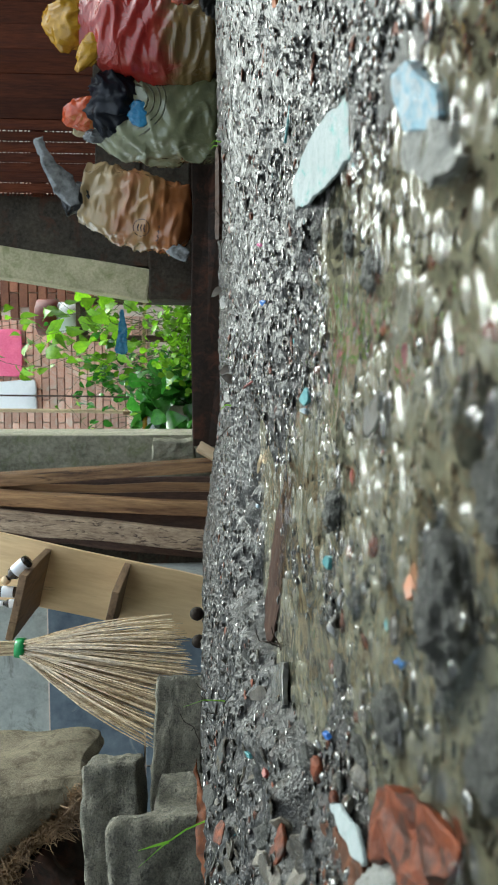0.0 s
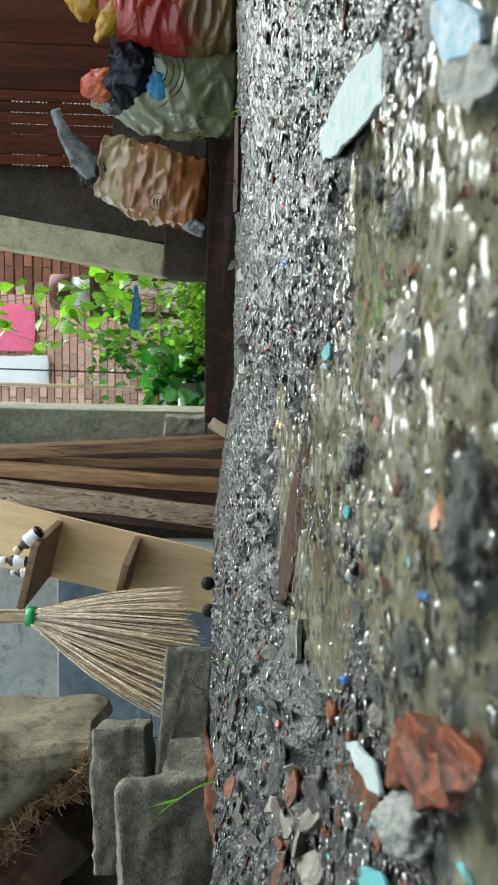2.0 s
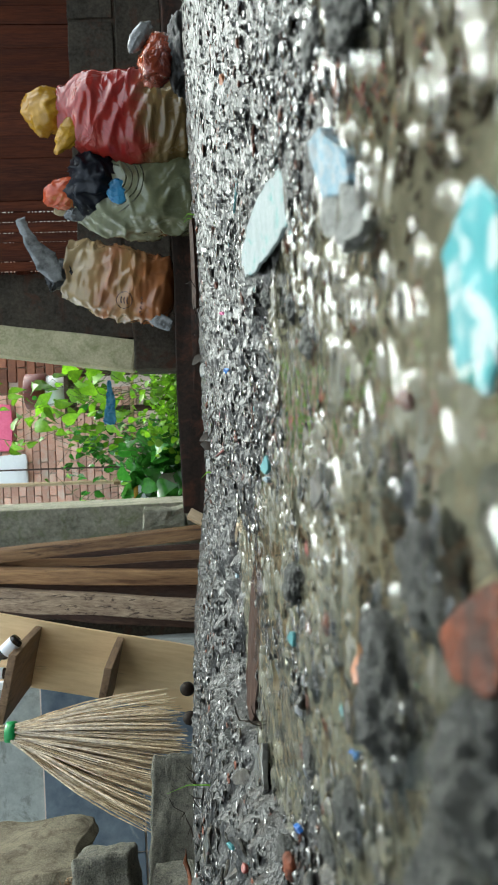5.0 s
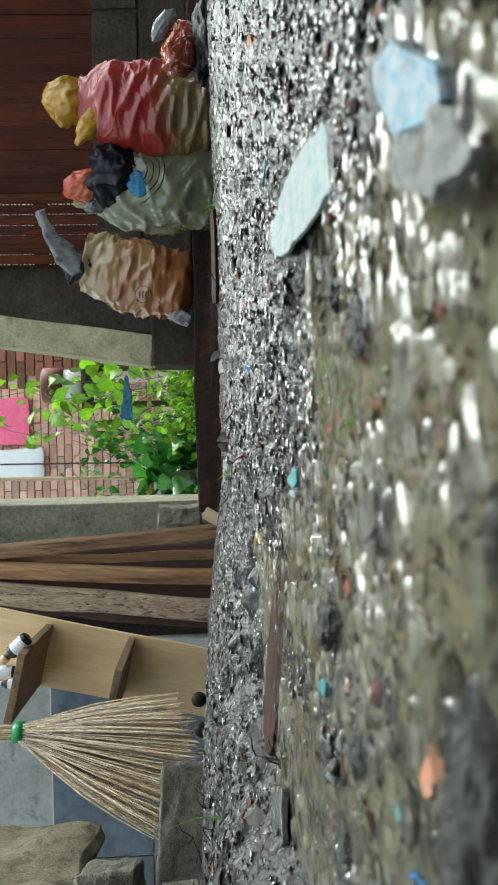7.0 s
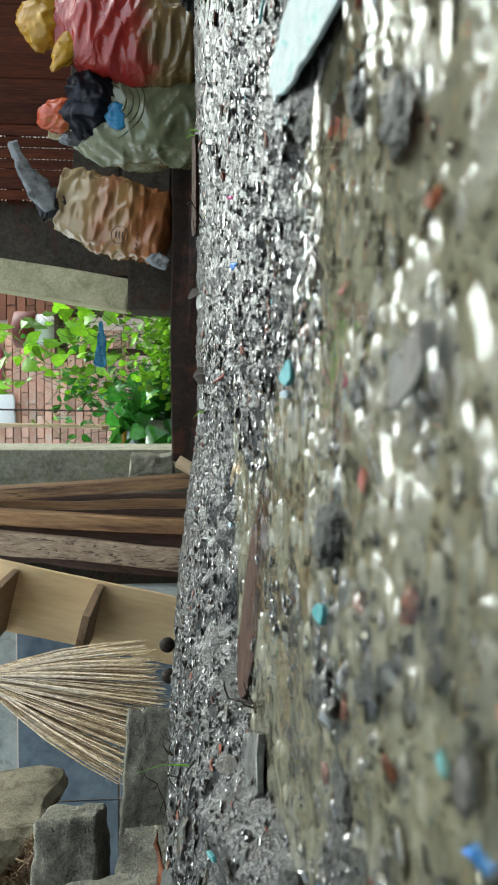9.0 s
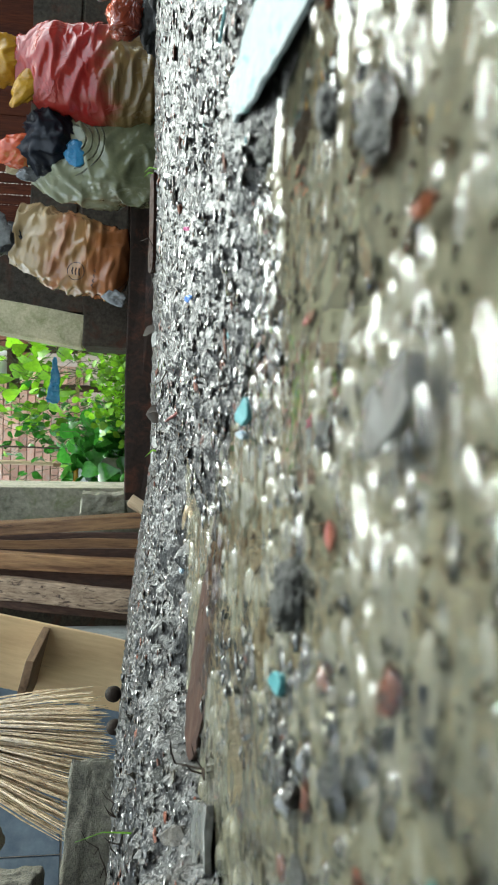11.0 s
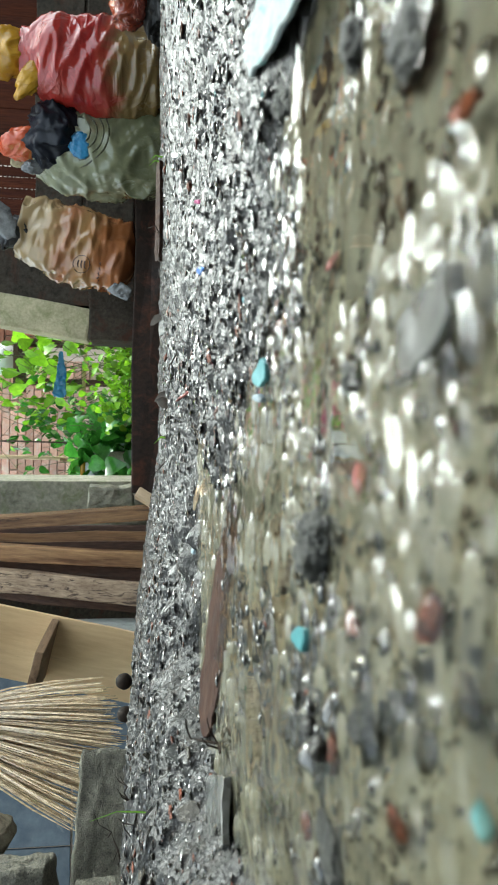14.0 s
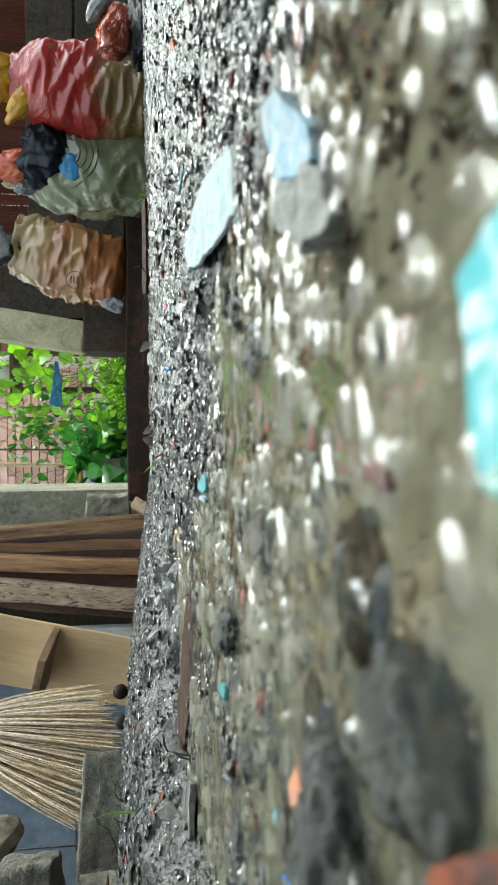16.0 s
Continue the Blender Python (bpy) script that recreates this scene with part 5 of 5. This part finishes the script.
def grass_blade(name, label, pts, w, group=""):
    pts = [Vector(q) for q in pts]
    bm = bmesh.new()
    rows = []
    for i, q in enumerate(pts):
        s = i / (len(pts) - 1)
        r = w * (1 - s ** 2) + 0.0001
        d = (pts[min(i + 1, len(pts) - 1)] - pts[max(i - 1, 0)]).normalized()
        side = d.cross(Vector((0, -1, 0.2))).normalized()
        rows.append((bm.verts.new(q - side * r), bm.verts.new(q + Vector((0, 0.0006, 0))), bm.verts.new(q + side * r)))
    for a, b in zip(rows, rows[1:]):
        bm.faces.new((a[0], a[1], b[1], b[0]))
        bm.faces.new((a[1], a[2], b[2], b[1]))
    return thing(name, label, "grass", group=group, bm=bm, material=GRASS, smooth=True)


grass_blade("grass_blade", "thin bright green grass blade standing in mud", [(-0.241, 0.56, min(gz(-0.241, 0.56), 0.0) - 0.002), (-0.2415, 0.56, 0.012), (-0.2385, 0.56, 0.026), (-0.2375, 0.56, 0.040), (-0.244, 0.563, 0.0555)], 0.0006, "grass blades")
grass_blade("grass_blade", "green grass blade before the rough block", [(-0.365, 0.62, gz(-0.365, 0.62)), (-0.376, 0.62, 0.056), (-0.390, 0.62, 0.076), (-0.408, 0.62, 0.096)], 0.0008, "grass blades")
grass_blade("grass_blade", "short green grass blade before the block", [(-0.385, 0.618, 0.07), (-0.388, 0.618, 0.082), (-0.392, 0.618, 0.096)], 0.0013, "grass blades")
for x, y in ((0.40, 1.33), (0.408, 1.33), (-0.03, 1.0)):
    z = gz(x, y)
    grass_blade("grass_blade", "tiny yellow-green grass shoot in the mud", [(x, y, z), (x + 0.002, y, z + 0.012), (x - 0.006, y, z + 0.02)], 0.0012, "grass blades")


def twig(seed, at, length, rise, r=0.0008, label="thin black twig lying on the mud"):
    rnd = random.Random(seed)
    bm = bmesh.new()
    a = Vector((0, 0, 0.002))
    ang = rnd.uniform(0, 6.28)
    pts = [a]
    for k in range(6):
        ang += rnd.gauss(0, 0.35)
        a = a + Vector((math.cos(ang), 0.6 * math.sin(ang), 0)) * length / 6 + Vector((0, 0, rise / 6 + rnd.gauss(0, 0.002)))
        pts.append(a)
    tube_into(bm, pts, [r * (1 - 0.1 * k) for k in range(7)], 5)
    for k in (1, 2, 4):
        d = Vector((rnd.gauss(0, 1), rnd.gauss(0, 0.5), rnd.uniform(0.2, 1))).normalized() * length * 0.22
        tube_into(bm, [pts[k], pts[k] + d * 0.6, pts[k] + d + Vector((0.002, 0, -0.001))], [r * 0.6, r * 0.5, r * 0.25], 4)
    thing("twig", label, "twig", lay_at(*at), bm=bm, material=DEADLEAF, group="twigs")


for k, (at, ln, rise) in enumerate((((-0.36, 0.72), 0.05, 0.02), ((-0.30, 0.70), 0.06, 0.006), ((0.21, 1.05), 0.09, 0.02), ((0.24, 1.2), 0.08, 0.03), ((-0.05, 1.0), 0.03, 0.02), ((-0.16, 0.45), 0.05, 0.004),
                                    ((-0.25, 0.6), 0.06, 0.004), ((0.05, 0.75), 0.05, 0.004), ((0.15, 0.8), 0.05, 0.005), ((-0.03, 0.52), 0.03, 0.002))):
    twig(k + 3, at, ln, rise)

# ---------------------------------------------------------------- grit and pebbles
def pebbles(name, label, n, region, sizes, material, seed, sub=1, sunk=0.25, bed=-0.0135, smooth=False):
    """Loose grit as one mesh: many uneven little stones sunk in the mud."""
    rnd = np.random.RandomState(seed)
    x0, x1, y0, y1 = region
    px_ = rnd.uniform(0, 1, n)
    y = y0 * (y1 / y0) ** rnd.uniform(0, 1, n)
    half = np.minimum(0.1 + 0.75 * y, 1.3)
    x = (px_ * 2 - 1) * half
    keep = (x > x0) & (x < x1)
    keep &= relief(x, y) + level(x, y) > (bed if bed < -0.02 else water_z(y) - 0.001)
    for ex, ey, er, el in ((0.0865, 0.300, 0.017, 0.05), (0.072, 0.194, 0.014, 0.022), (0.0526, 0.1735, 0.014, 0.024), (-0.104, 0.166, 0.02, 0.034)):
        keep &= ((x - ex) / er) ** 2 + ((y - ey) / el) ** 2 > 1
    x, y = x[keep], y[keep]
    n = len(x)
    z = level(x, y) + relief(x, y)
    r = sizes[0] * (sizes[1] / sizes[0]) ** (rnd.uniform(0, 1, n) ** 2.2) * np.clip(0.5 + y * 0.8, 0.6, 1.5)
    bm = bmesh.new()
    if sub:
        bmesh.ops.create_icosphere(bm, subdivisions=sub, radius=1)
    else:
        bmesh.ops.create_cone(bm, segments=4, radius1=1, radius2=0, depth=1.2)
        bmesh.ops.triangulate(bm, faces=list(bm.faces))
    base = np.array([v.co[:] for v in bm.verts])
    faces = np.array([[v.index for v in f.verts] for f in bm.faces])
    bm.free()
    nv = len(base)
    jit = 1 + rnd.normal(0, 0.28, (n, nv, 1))
    scl = np.stack([rnd.uniform(0.8, 2.2, n), rnd.uniform(0.6, 1.4, n), rnd.uniform(0.22, 0.55, n)], -1)[:, None]
    v = base[None] * jit * scl
    a = rnd.uniform(0, 6.283, n)
    ca, sa = np.cos(a)[:, None], np.sin(a)[:, None]
    v = np.stack([v[..., 0] * ca - v[..., 1] * sa, v[..., 0] * sa + v[..., 1] * ca, v[..., 2]], -1) * r[:, None, None]
    v += np.stack([x, y, z + r * (0.22 - sunk * 0.5)], -1)[:, None]
    f = faces[None] + (np.arange(n) * nv)[:, None, None]
    me = bpy.data.meshes.new(name)
    me.vertices.add(n * nv)
    me.vertices.foreach_set("co", v.astype(np.float32).ravel())
    me.loops.add(f.size)
    me.loops.foreach_set("vertex_index", f.ravel())
    me.polygons.add(f.size // 3)
    me.polygons.foreach_set("loop_start", np.arange(0, f.size, 3))
    me.polygons.foreach_set("use_smooth", np.full(f.size // 3, smooth))
    me.materials.append(material)
    me.update(calc_edges=True)
    return tagged(new(name, me), label, "gravel", kind="stuff")


pebbles("gravel", "fine wet grey grit all over the mud", 140000, (-1.0, 1.2, 0.17, 1.9), (0.0003, 0.0011), GRAVEL, 1, 0)
pebbles("gravel", "coarser wet grit in the mud", 44000, (-1.0, 1.2, 0.17, 1.9), (0.0006, 0.0024), GRAVEL, 7, 1)
pebbles("gravel", "dense wet grit on the far bank", 70000, (-0.55, 0.04, 0.48, 1.05), (0.0005, 0.0018), GRAVEL, 8, 0)
pebbles("gravel", "wet pebbles in the mud", 2600, (-0.9, 1.1, 0.18, 1.8), (0.0014, 0.0034), GRAVEL, 2, 2)
pebbles("gravel", "reddish brick crumbs in the grit", 1500, (-0.9, 1.1, 0.14, 1.6), (0.0012, 0.004), TERRACOTTA, 3, 1)
pebbles("gravel", "tiny teal plastic crumbs in the grit", 90, (-0.6, 0.8, 0.14, 1.2), (0.001, 0.0022), TEAL, 4, 1)
pebbles("gravel", "tiny pale plastic crumbs in the grit", 160, (-0.6, 0.8, 0.14, 1.2), (0.001, 0.0024), WHITEBIT, 5, 1)
pebbles("gravel", "glossy wet grains standing in the puddle", 9000, (-0.16, 0.16, 0.10, 0.5), (0.0008, 0.0032), WETGRIT, 6, 1, -0.9, -0.0225, True)
